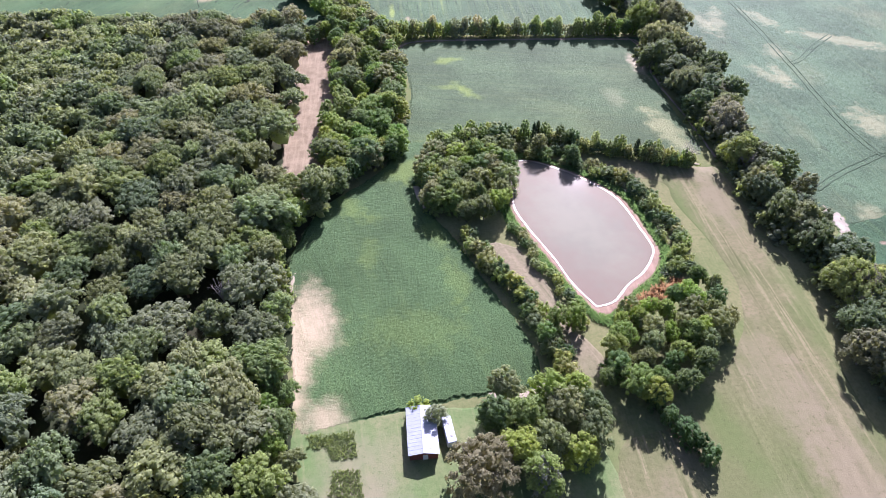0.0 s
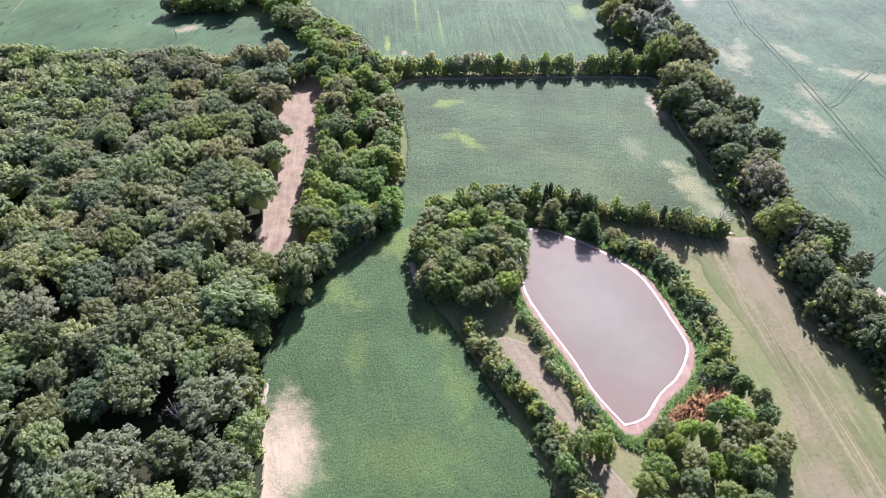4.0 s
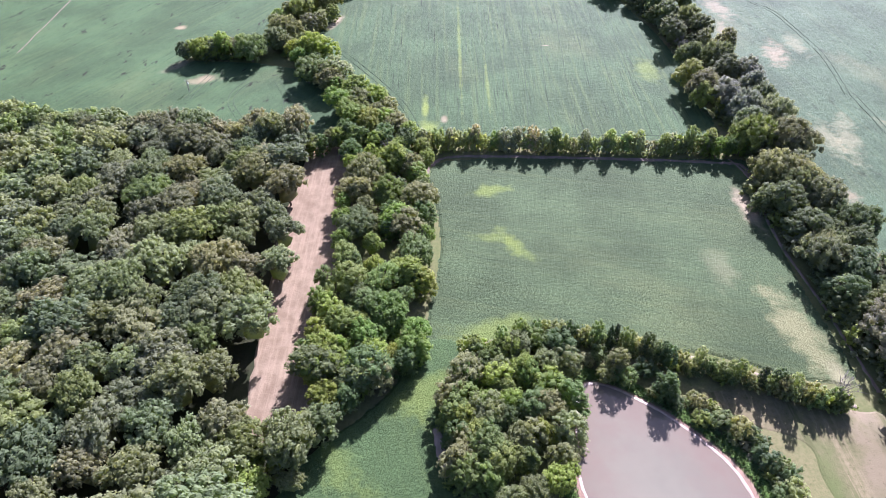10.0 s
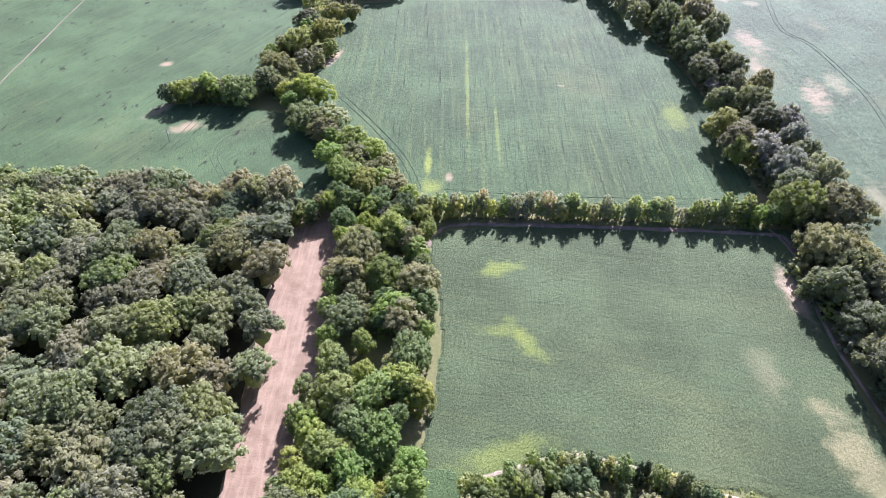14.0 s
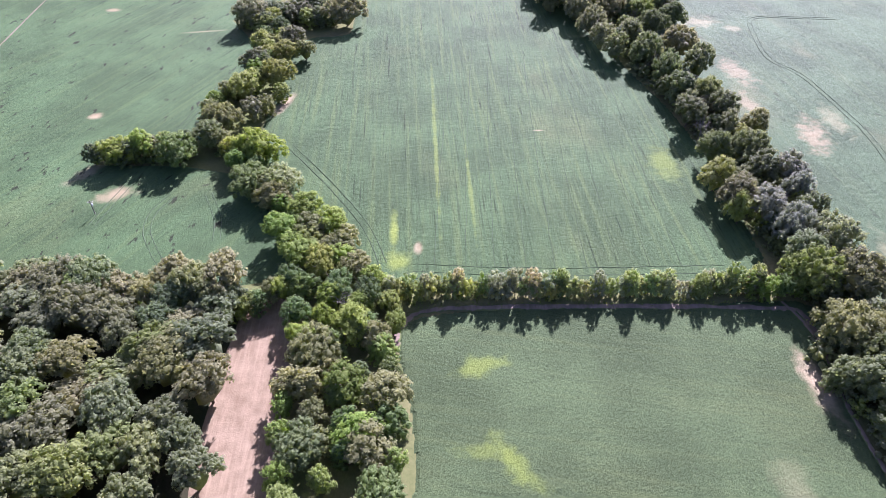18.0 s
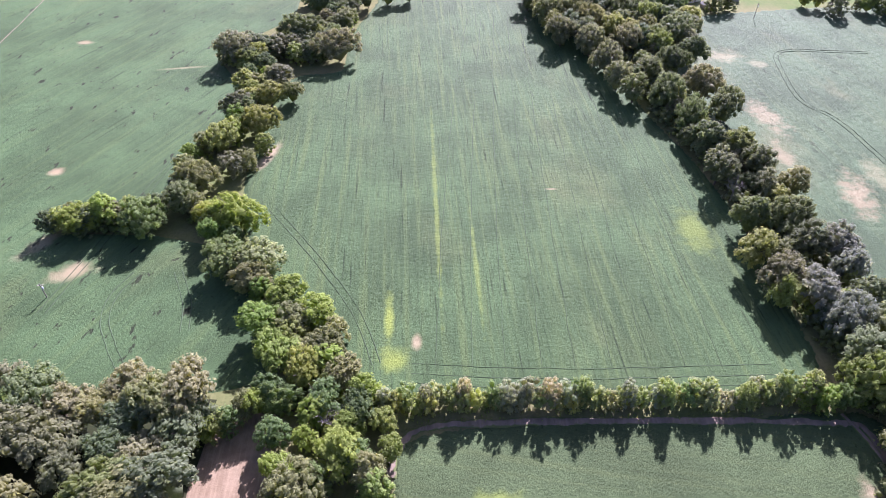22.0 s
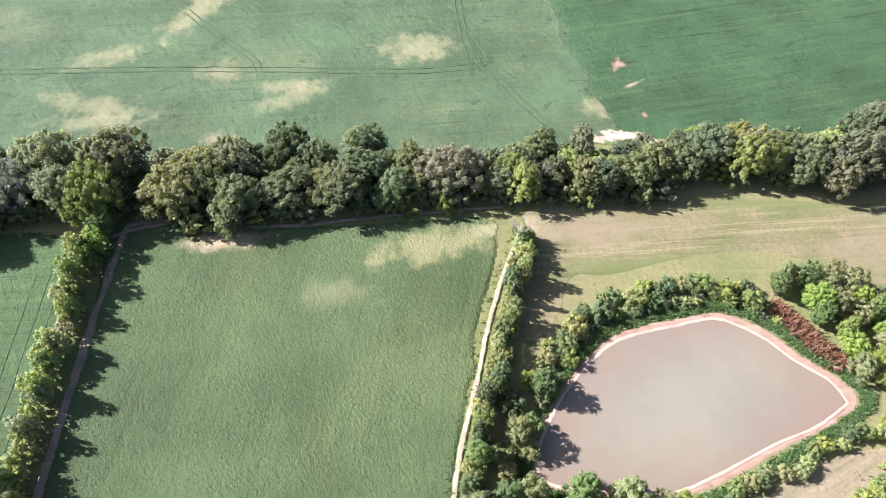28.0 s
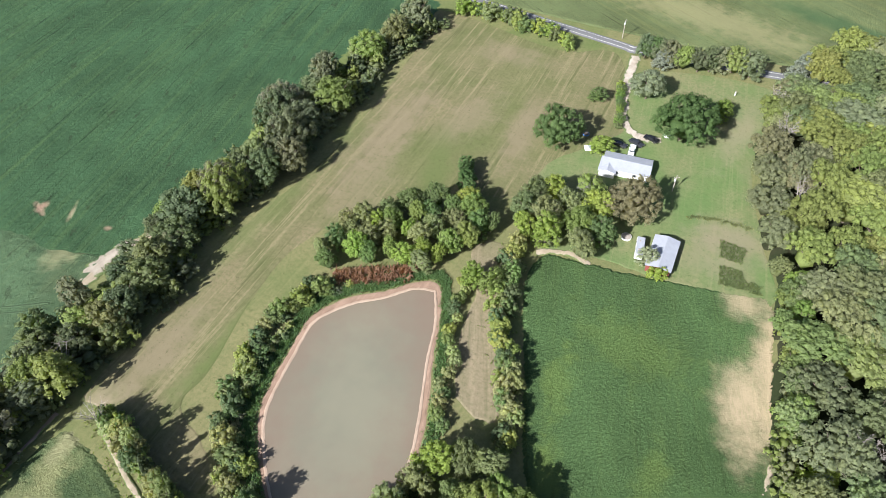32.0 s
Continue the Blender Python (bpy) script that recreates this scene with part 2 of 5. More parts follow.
T_CW_FAR = [(-97.7, 416.6, 10.7), (-86.3, 420.1, 7.4), (-70.2, 437.4, 11.1), (-48.6, 418.5, 11.2), (-49.8, 473.9, 8.4), (-49.5, 454.0, 7.1), (-66.3, 478.6, 8.5), (-88.3, 407.0, 5.6), (-86.3, 385.2, 6.7), (-71.8, 390.8, 6.8), (-72.6, 373.2, 7.1), (-64.0, 377.8, 5.0), (-85.7, 363.7, 6.3), (-72.2, 351.9, 8.0), (-84.0, 337.5, 9.1), (-77.1, 321.8, 4.9), (-73.3, 326.1, 4.3), (-68.4, 336.9, 3.8), (-86.8, 312.2, 7.8), (-29.4, 488.7, 6.4), (-17.3, 492.6, 5.8)]
T_CW_NEAR = [(-68.5, 291.1, 9.1), (-90.2, 301.4, 6.8), (-98.3, 289.5, 8.6), (-112.3, 293.6, 7.0), (-119.2, 289.0, 6.0), (-67.6, 269.7, 7.6), (-54.6, 269.5, 7.5), (-56.2, 261.2, 6.5), (-45.6, 254.5, 7.0), (-49.7, 245.0, 6.8), (-41.1, 245.2, 6.0), (-34.2, 248.7, 6.0), (-29.1, 241.8, 4.4), (-43.3, 234.1, 7.2), (-31.0, 234.4, 5.7), (-35.5, 227.7, 6.3), (-24.5, 226.1, 5.5), (-42.6, 222.0, 5.6), (-18.8, 221.4, 5.4), (-29.0, 218.8, 5.4), (-20.9, 215.7, 5.3)]
T_BELT_ONE = [(-33.3, 193.8, 7.9), (-23.5, 203.4, 7.3), (-17.5, 199.2, 5.4), (-23.2, 184.4, 6.8), (-12.6, 182.4, 6.7), (-35.3, 183.7, 6.8), (-32.7, 167.1, 6.4), (-19.9, 170.1, 6.4), (-16.2, 165.4, 7.1), (-33.2, 150.6, 5.3), (-12.1, 155.4, 6.1), (-14.3, 145.3, 6.6), (-31.3, 140.3, 7.3), (-21.2, 141.2, 6.5), (-9.6, 142.7, 4.4), (-35.8, 132.5, 4.3)]
T_BELT_TWO = [(-24.1, 130.7, 6.3), (-16.7, 127.6, 6.9), (-28.9, 125.8, 5.5), (-22.8, 121.5, 5.4), (-35.2, 116.4, 5.4), (-30.1, 110.9, 5.9), (-36.2, 109.4, 5.3), (-10.4, 118.0, 4.7), (-24.5, 107.3, 5.2), (-34.5, 111.2, 6.7), (-21.1, 111.4, 6.6), (-11.0, 116.7, 4.2), (-30.4, 93.8, 5.6), (-37.1, 85.8, 5.5), (-43.0, 76.7, 6.0), (-46.6, 71.2, 6.0)]
T_BELT_YELLOW = [(-19.1, 114.5, 5.3)]
T_YARD = [(43.6, -39.8, 8.5), (6.8, -59.7, 11.9), (23.9, -78.1, 6.8), (60.3, -5.2, 3.8), (11.2, -15.9, 8.8), (39.0, -69.4, 3.4), (-3.2, -78.4, 4.7), (28.0, -41.1, 4.2), (29.4, -105.5, 5.2), (23.9, -101.9, 4.6)]
TRAM_W1 = [(-117.1, 252.8), (-106.6, 310.6), (-95.8, 363.9)]
FAR_FARM = [(143.3, 500.6), (149.9, 485.8), (167.6, 500.1)]
T_WOODEDGE = [(-18.6, -78.5, 7.4), (-20.4, -62.5, 7.0), (-23.6, -48.6, 6.7), (-25.1, -35.2, 6.4), (-29.0, -22.1, 5.2), (-21.6, -96.2, 6.3), (-27.4, -78.6, 8.5), (-32.6, -51.9, 8.7), (-34.1, -31.3, 7.2), (-36.4, -95.7, 6.8)]
T_PONDSOLO = [(53.2, 108.2, 3.3), (42.6, 115.6, 3.8), (28.7, 115.2, 4.2), (40.7, 30.5, 3.4), (35.6, 30.3, 3.3), (53.9, 108.4, 2.8), (31.3, 25.4, 2.7)]
RED_W = [(-115.5, 270.5), (-131.6, 282.6), (-93.0, 230.8), (-66.7, 335.3), (-6.8, 241.9), (40.2, 313.9), (-143.8, 325.1)]
TENT, POOL, CHEST = (32.2, -38.7), (35.9, -47.8), (10.9, -59.1)
TANK_ROUND = [(8.6, -6.5)]
BRUSH_LINE = [(-5.0, -23.3), (-12.0, -25.6), (-18.4, -26.8), (-23.3, -26.7)]
T_GREY = [(24.6, -16.3, 4.1)]
DRIVE_HEDGE = [(33.7, -81.0), (30.0, -66.7), (26.4, -53.6)]
WHITE_POST = [(-4.6, -95.1)]
YARD_DRY = [(-11.2, -71.9), (-18.5, -18.5), (-21.3, -57.0), (-16.1, -7.3), (8.6, -51.2)]
T_DEAD_WOOD = [(-23.8, -69.2, 5.4), (-32.6, -38.8, 4.5), (-52.6, 38.3, 3.5), (-57.8, 38.9, 3.2), (-18.4, -85.2, 4.8)]
TRAM_W2 = [(-94.9, 269.8), (-98.4, 260.7), (-97.7, 250.7), (-92.6, 241.3), (-86.3, 232.3)]
TRAM_W3 = [(-82.4, 270.4), (-75.8, 257.2), (-73.2, 245.7)]
TRAM_C5 = [(-58.7, 301.8), (-40.5, 277.5), (-24.6, 252.4), (-17.6, 234.0)]


# ---- materials ----
class Nodes:
    """A small builder for node materials."""

    def __init__(self, name, rough=0.9, spec=0.3):
        self.mat = bpy.data.materials.new(name)
        self.mat.use_nodes = True
        self.tree = self.mat.node_tree
        self.bsdf = self.tree.nodes["Principled BSDF"]
        self.out = self.tree.nodes["Material Output"]
        self.bsdf.inputs["Roughness"].default_value = rough
        self.bsdf.inputs["Specular IOR Level"].default_value = spec
        self.place = self.add("ShaderNodeNewGeometry").outputs["Position"]

    def add(self, kind, **inputs):
        node = self.tree.nodes.new(kind)
        for key, value in inputs.items():
            self.put(node.inputs[key.replace("_", " ")], value)
        return node

    def put(self, socket, value):
        if isinstance(value, bpy.types.NodeSocket):
            self.tree.links.new(value, socket)
        else:
            socket.default_value = value

    def noise(self, scale, detail=4.0, rough=0.55, vector=None, distortion=0.0):
        return self.add("ShaderNodeTexNoise", Vector=vector or self.place, Scale=scale, Detail=detail, Roughness=rough, Distortion=distortion).outputs["Fac"]

    def stretched(self, angle, sx, sy):
        """Positions turned by an angle and scaled, for streaks and rows."""
        m = self.add("ShaderNodeMapping", Vector=self.place)
        m.vector_type = "TEXTURE"
        m.inputs["Rotation"].default_value = (0, 0, radians(angle))
        m.inputs["Scale"].default_value = (sx, sy, 1)
        return m.outputs["Vector"]

    def math(self, op, a, b=0.0, clamp=False):
        node = self.tree.nodes.new("ShaderNodeMath")
        node.operation, node.use_clamp = op, clamp
        self.put(node.inputs[0], a)
        self.put(node.inputs[1], b)
        return node.outputs[0]

    def step(self, value, low, high, a=0.0, b=1.0):
        node = self.tree.nodes.new("ShaderNodeMapRange")
        node.interpolation_type = "SMOOTHSTEP"
        for socket, v in zip(node.inputs, (value, low, high, a, b)):
            self.put(socket, v)
        return node.outputs[0]

    def mix(self, fac, a, b, blend="MIX"):
        node = self.tree.nodes.new("ShaderNodeMix")
        node.data_type, node.blend_type = "RGBA", blend
        for socket, v in ((node.inputs[0], fac), (node.inputs[6], a), (node.inputs[7], b)):
            self.put(socket, (*v, 1.0) if isinstance(v, tuple) and len(v) == 3 else v)
        return node.outputs[2]

    def patch(self, colour, spot, x, y, rx, ry, angle=0.0, strength=1.0, ragged=0.5):
        """A worn or bare spot of a given size, with a ragged soft edge."""
        m = self.add("ShaderNodeMapping", Vector=self.place)
        m.vector_type = "TEXTURE"
        m.inputs["Location"].default_value = (x, y, 0)
        m.inputs["Rotation"].default_value = (0, 0, radians(angle))
        m.inputs["Scale"].default_value = (rx, ry, 1000)
        far = self.tree.nodes.new("ShaderNodeVectorMath")
        far.operation = "LENGTH"
        self.put(far.inputs[0], m.outputs["Vector"])
        if not hasattr(self, "edge"):
            self.edge = self.noise(0.16, 5.0, 0.65)
        ragged_far = self.math("ADD", far.outputs["Value"], self.math("MULTIPLY", self.math("SUBTRACT", self.edge, 0.5), 4 * ragged))
        cover = self.step(ragged_far, 1.35, 0.2, 0.0, strength)
        if isinstance(spot, tuple) and spot[0] > 0.25:
            self.bald = self.math("MAXIMUM", self.bald, cover) if hasattr(self, "bald") else cover
        return self.mix(cover, colour, spot)

    def bump(self, height, strength, distance):
        node = self.add("ShaderNodeBump", Height=height, Strength=strength, Distance=distance)
        self.put(self.bsdf.inputs["Normal"], node.outputs["Normal"])

    def done(self, colour):
        self.put(self.bsdf.inputs["Base Color"], (*colour, 1.0) if isinstance(colour, tuple) else colour)
        return self.mat


def plain(name, colour, rough=0.7, metal=0.0, vary=0.15, scale=1.5, spec=0.3):
    n = Nodes(name, rough, spec)
    n.bsdf.inputs["Metallic"].default_value = metal
    dark = tuple(c * (1 - vary) for c in colour)
    light = tuple(min(1, c * (1 + vary)) for c in colour)
    return n.done(n.mix(n.noise(scale, 6.0, 0.65), dark, light))


def crop_material(name, angle, base, spots=(), rows=0.25, dry=0.3, dry_colour=(0.17, 0.19, 0.07), gap_shade=0.0):
    """A leafy crop canopy: broad tints, drilled rows with furrow shade painted as thin dark breaks, leaf flecks, thin
    and bare spots.
    """
    n = Nodes(name, 0.75, 0.1)
    base = (base[0] * 0.93, base[1] * 0.89, base[2] * 0.89)
    dark, light = tuple(c * 0.8 for c in base), tuple(c * 1.22 for c in base)
    c = n.mix(n.step(n.noise(0.03, 5.0, 0.6), 0.32, 0.68), dark, light)
    c = n.mix(n.step(n.noise(0.022, 6.0, 0.62, n.stretched(angle, 1.0, 2.2)), 0.52, 0.72, 0, dry), c, dry_colour)
    streak = n.noise(0.45, 4.0, 0.6, n.stretched(angle, 1.0, 34.0))
    c = n.mix(n.step(streak, 0.46, 0.72, 0, rows), c, (base[0] * 1.6, base[1] * 1.35, base[2] * 1.15))
    where = n.step(n.noise(0.05, 3.0, 0.6), 0.4, 0.62, 0.15, 1.0)
    # furrow shade between the rows, put into the colour as dark streaks
    line = n.noise(0.75, 2.0, 0.5, n.stretched(angle, 1.0, 30.0))
    c = n.mix(n.math("MULTIPLY", n.step(line, 0.36, 0.3, 0, min(0.8, rows * 1.4)), where), c, tuple(v * 0.35 for v in base))
    drill = n.noise(1.6, 2.0, 0.6, n.stretched(angle, 1.0, 18.0))
    c = n.mix(n.step(drill, 0.44, 0.33, 0, rows * 0.75), c, tuple(v * 0.55 for v in base))
    grain = n.noise(1.1, 5.0, 0.85)
    c = n.mix(n.step(grain, 0.45, 0.34, 0, 0.6), c, tuple(v * 0.3 for v in base))
    c = n.mix(n.step(n.noise(1.5, 4.0, 0.85), 0.55, 0.68, 0, 0.55), c, (base[0] * 1.9, base[1] * 1.65, base[2] * 1.6))
    c = n.mix(n.step(n.noise(0.7, 6.0, 0.8), 0.47, 0.3, 0, 0.28), c, tuple(v * 0.5 for v in base))
    for spot in spots:
        c = n.patch(c, *spot)
    if gap_shade:
        # gaps between plants: the dark depth inside them is painted near-black
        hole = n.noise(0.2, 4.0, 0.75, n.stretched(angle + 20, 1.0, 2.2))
        c = n.mix(n.step(hole, 0.61, 0.65, 0, gap_shade), c, (0.025, 0.032, 0.016))
    relief = n.noise(1.25, 6.0, 0.82)
    if hasattr(n, "bald"):
        c = n.mix(n.math("MULTIPLY", n.bald, n.step(n.noise(0.6, 5.0, 0.75, n.stretched(angle, 1.0, 5.0)), 0.55, 0.35, 0, 0.35)), c, n.mix(0.5, (0.2, 0.19, 0.1), base))
        relief = n.math("MULTIPLY", relief, n.math("SUBTRACT", 1.0, n.math("MULTIPLY", n.bald, 0.85)))
    n.bump(relief, 1.0, 0.42)
    return n.done(c)


STRAW, YELLOW, RUST, THIN = (0.39, 0.31, 0.195), (0.2, 0.26, 0.05), (0.31, 0.25, 0.145), (0.265, 0.255, 0.135)
crop_a = crop_material("soybean_a", 20, (0.066, 0.118, 0.042), [
    (STRAW, BARE_A[5][0] - 7, BARE_A[5][1] - 3, 6.5, 15, 14, 0.92, 0.4), (STRAW, *BARE_A[2], 5.5, 27, 8, 0.95, 0.35), (STRAW, *BARE_A[0], 6, 6, 0, 0.75, 0.4),
    (YELLOW, 2, 72, 4, 9, 20, 0.25, 0.9), (YELLOW, 8, 50, 4, 10, 10, 0.2, 0.9), (YELLOW, -18, 62, 3, 9, 0, 0.18, 0.9), (YELLOW, -6, 106, 11, 8, 0, 0.4, 0.9), (YELLOW, -24, 84, 4, 9, 40, 0.3, 0.8), (YELLOW, -4, 30, 16, 10, 0, 0.15, 0.9)], 0.25, 0.55, (0.14, 0.19, 0.055))
crop_b = crop_material("soybean_b", 80, (0.074, 0.117, 0.049), [
    ((0.25, 0.25, 0.115), *PATCH_B[0], 6, 18, 10, 0.65, 0.7), (THIN, 101.5, 116, 3, 6, 0, 0.7, 0.6), (THIN, *PATCH_B[1], 5, 9, 0, 0.3), (STRAW, *PATCH_B[2], 3.4, 11, 5, 0.85),
    (YELLOW, *PATCH_B[3], 7, 3.5, 20, 0.6, 0.7), (YELLOW, *PATCH_B[4], 3, 9, 35, 0.6, 0.6), (YELLOW, 12, 168, 2.5, 7, 80, 0.4, 0.7), (YELLOW, *PATCH_B[5], 14, 4, 20, 0.5), ((0.25, 0.25, 0.115), *PATCH_B[6], 6, 14, 0, 0.4, 0.8)])
crop_c = crop_material("soybean_c", 3, (0.063, 0.116, 0.046), [
    (YELLOW, *PATCH_C[0], 1.6, 9, 3, 0.9), (YELLOW, *PATCH_C[1], 5, 4, 0, 0.8), (YELLOW, *PATCH_C[2], 0.9, 60, 2, 0.45),
    (YELLOW, *PATCH_C[3], 0.8, 26, 2, 0.4), (YELLOW, *PATCH_C[4], 6, 12, 0, 0.5), (STRAW, *RED_W[5], 2.2, 0.6, 0, 0.5, 0.4), (RUST, *RED_W[4], 1.5, 3, 0, 0.8, 0.2), (STRAW, *RED_W[3], 2.5, 10, -15, 0.8, 0.3)], 0.7)
crop_w = crop_material("soybean_w", -25, (0.067, 0.125, 0.05), [(RUST, -179.5, 438, 4, 2.5, 0, 0.8, 0.3), (RUST, -144, 324, 3.5, 2, 0, 0.8, 0.3), (THIN, -122, 410, 12, 1.2, 10, 0.6, 0.3), (RUST, *RED_W[0], 7, 4, 20, 0.8), (STRAW, *RED_W[1], 9, 3, 60, 0.4), (RUST, *RED_W[6], 3, 2, 0, 0.7)], 0.4, gap_shade=0.9)
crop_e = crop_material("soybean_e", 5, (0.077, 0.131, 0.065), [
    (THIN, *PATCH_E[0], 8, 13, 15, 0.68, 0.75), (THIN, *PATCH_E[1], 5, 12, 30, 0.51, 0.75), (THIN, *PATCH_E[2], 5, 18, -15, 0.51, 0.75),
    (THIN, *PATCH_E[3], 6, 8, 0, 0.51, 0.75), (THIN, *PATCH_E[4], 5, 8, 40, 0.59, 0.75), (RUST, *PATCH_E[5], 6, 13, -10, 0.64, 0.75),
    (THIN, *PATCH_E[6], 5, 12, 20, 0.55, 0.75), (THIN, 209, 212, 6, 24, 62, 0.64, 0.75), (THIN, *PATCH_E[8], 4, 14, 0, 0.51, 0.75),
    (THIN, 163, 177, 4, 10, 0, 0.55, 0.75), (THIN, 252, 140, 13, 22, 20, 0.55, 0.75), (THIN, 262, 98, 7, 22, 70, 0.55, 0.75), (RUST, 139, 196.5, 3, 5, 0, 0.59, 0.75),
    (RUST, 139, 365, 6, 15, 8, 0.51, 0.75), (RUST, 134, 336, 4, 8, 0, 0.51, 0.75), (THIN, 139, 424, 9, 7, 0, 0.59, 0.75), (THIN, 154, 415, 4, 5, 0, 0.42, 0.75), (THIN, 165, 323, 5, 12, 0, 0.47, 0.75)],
    0.3, 0.5, (0.2, 0.2, 0.095), gap_shade=0.4)
SOIL = (0.3, 0.2, 0.14)
crop_es = crop_material("soybean_es", 12, (0.046, 0.098, 0.044), [(SOIL, *ES_BARE[0], 1.5, 2.6, 0, 0.9), (SOIL, *ES_BARE[2], 1.6, 1.2, 0, 0.9), (STRAW, *ES_BARE[1], 0.8, 4, 30, 0.6), (SOIL, *ES_BARE[3], 1.0, 4, 70, 0.8)], 0.8, 0.4, (0.07, 0.12, 0.05), gap_shade=0.5)
crop_s = crop_material("soybean_s", 60, (0.12, 0.155, 0.065), [((0.26, 0.24, 0.12), 20, -150, 60, 14, -12, 0.6, 0.6), ((0.05, 0.1, 0.04), -40, -165, 50, 8, -20, 0.7, 0.4)], rows=0.5)


def grass_material(name, green, dry, angle, amount, streaks=0.7, spots=()):
    n = Nodes(name, 0.97, 0.03)
    c = n.mix(n.step(n.noise(0.045, 5.0, 0.65), 0.5 - amount, 0.9 - amount), green, dry)
    s = n.noise(0.55, 5.0, 0.7, n.stretched(angle, 1.0, 30.0))
    c = n.mix(n.step(s, 0.5, 0.62, 0, streaks), c, tuple(v * 1.22 for v in dry))
    c = n.mix(n.step(n.noise(0.3, 4.0, 0.7, n.stretched(angle, 1.0, 22.0)), 0.46, 0.34, 0, streaks * 0.7), c, tuple(v * 0.7 for v in green))
    c = n.mix(n.step(n.noise(0.02, 4.0, 0.6, n.stretched(angle, 1.0, 1.8)), 0.46, 0.66, 0, 0.6), c, (green[0] * 0.95, green[1] * 1.02, green[2] * 0.9))
    c = n.mix(n.step(n.noise(0.9, 6.0, 0.7), 0.35, 0.7, 0, 0.45), c, tuple(v * 0.75 for v in green))
    for spot in spots:
        c = n.patch(c, *spot)
    c = n.mix(n.step(n.noise(0.7, 5.0, 0.85), 0.45, 0.33, 0, 0.5), c, tuple(v * 0.5 for v in green))
    n.bump(n.noise(2.2, 5.0, 0.8), 0.5, 0.15)
    return n.done(c)


rough_grass = grass_material("rough_grass", (0.11, 0.144, 0.05), (0.195, 0.182, 0.087), 0, 0.3, 0.25)
HAY, HAY_GREEN = (0.214, 0.176, 0.112), (0.105, 0.135, 0.046)
hay_stubble = grass_material("hay_stubble", (0.112, 0.128, 0.05), (0.198, 0.17, 0.095), 3, 0.26, 0.95, [((0.3, 0.25, 0.165), 103, 107, 5, 9, -15, 0.8, 0.5),
    (HAY, 97, -20, 9, 30, 0, 0.75, 0.5), (HAY, 76, -38, 9, 20, -10, 0.6, 0.5), (HAY, 90, 10, 9, 26, 6, 0.5, 0.6), (HAY, 56, -40, 6, 22, 8, 0.7, 0.5), (HAY, 101, 88, 6, 18, 0, 0.75, 0.5),
    (HAY, 80, -84, 16, 8, 0, 0.55, 0.6), (HAY_GREEN, 88, 70, 4, 34, 0, 0.8, 0.5), (HAY_GREEN, 110, 30, 5, 50, 0, 0.6, 0.5), (HAY_GREEN, 72, -5, 5, 24, 20, 0.6, 0.5)])
strip_hay = grass_material("strip_hay", (0.125, 0.14, 0.062), (0.24, 0.196, 0.128), 25, 0.42, 0.6)
lawn = grass_material("lawn", (0.112, 0.172, 0.06), (0.215, 0.198, 0.105), 10, 0.22, 0.3, [((0.25, 0.22, 0.14), *YARD_DRY[0], 5, 22, -8, 0.6), ((0.23, 0.2, 0.13), *YARD_DRY[1], 12, 9, 0, 0.7), ((0.22, 0.2, 0.12), *YARD_DRY[2], 6, 14, 0, 0.4), ((0.22, 0.2, 0.12), *YARD_DRY[3], 12, 6, 0, 0.5)])
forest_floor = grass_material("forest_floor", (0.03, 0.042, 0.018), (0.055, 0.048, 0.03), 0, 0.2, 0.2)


def earth_material(name, colour, dark, angle=0.0, rough=0.95, spec=0.1, weedy=1.0):
    n = Nodes(name, rough, spec)
    c = n.mix(n.step(n.noise(0.2, 6.0, 0.65), 0.35, 0.7), dark, colour)
    c = n.mix(n.step(n.noise(0.8, 5.0, 0.7, n.stretched(angle, 1.0, 14.0)), 0.42, 0.7, 0, 0.6), c, tuple(v * 1.2 for v in colour))
    attr = n.add("ShaderNodeAttribute")
    attr.attribute_name = "edge"
    weeds = n.math("ADD", attr.outputs["Fac"], n.math("MULTIPLY", n.math("SUBTRACT", n.noise(0.45, 5.0, 0.7), 0.5), 1.9))
    c = n.mix(n.step(weeds, 0.45, 0.8, 0, weedy), c, n.mix(n.noise(0.9, 5.0, 0.8), (0.07, 0.105, 0.035), (0.15, 0.18, 0.07)))
    n.bump(n.noise(1.6, 6.0, 0.75), 0.6, 0.2)
    return n.done(c)


pink_earth = earth_material("pink_earth", (0.275, 0.215, 0.138), (0.19, 0.142, 0.088), 2)
pale_earth = earth_material("pale_earth", (0.39, 0.32, 0.245), (0.29, 0.245, 0.17))
track_earth = earth_material("track_earth", (0.25, 0.195, 0.15), (0.16, 0.135, 0.095))
white_earth = earth_material("white_earth", (0.4, 0.35, 0.28), (0.27, 0.23, 0.18))
gravel = earth_material("gravel", (0.48, 0.42, 0.35), (0.33, 0.28, 0.22))
mud = earth_material("mud", (0.31, 0.215, 0.155), (0.23, 0.155, 0.11), weedy=0.0)
silt = earth_material("silt", (0.41, 0.31, 0.23), (0.34, 0.25, 0.18), rough=0.4, spec=0.5, weedy=0.0)
asphalt = plain("asphalt", (0.15, 0.15, 0.15), 0.9, vary=0.3)
road_paint = plain("road_paint", (0.5, 0.5, 0.47), 0.8)

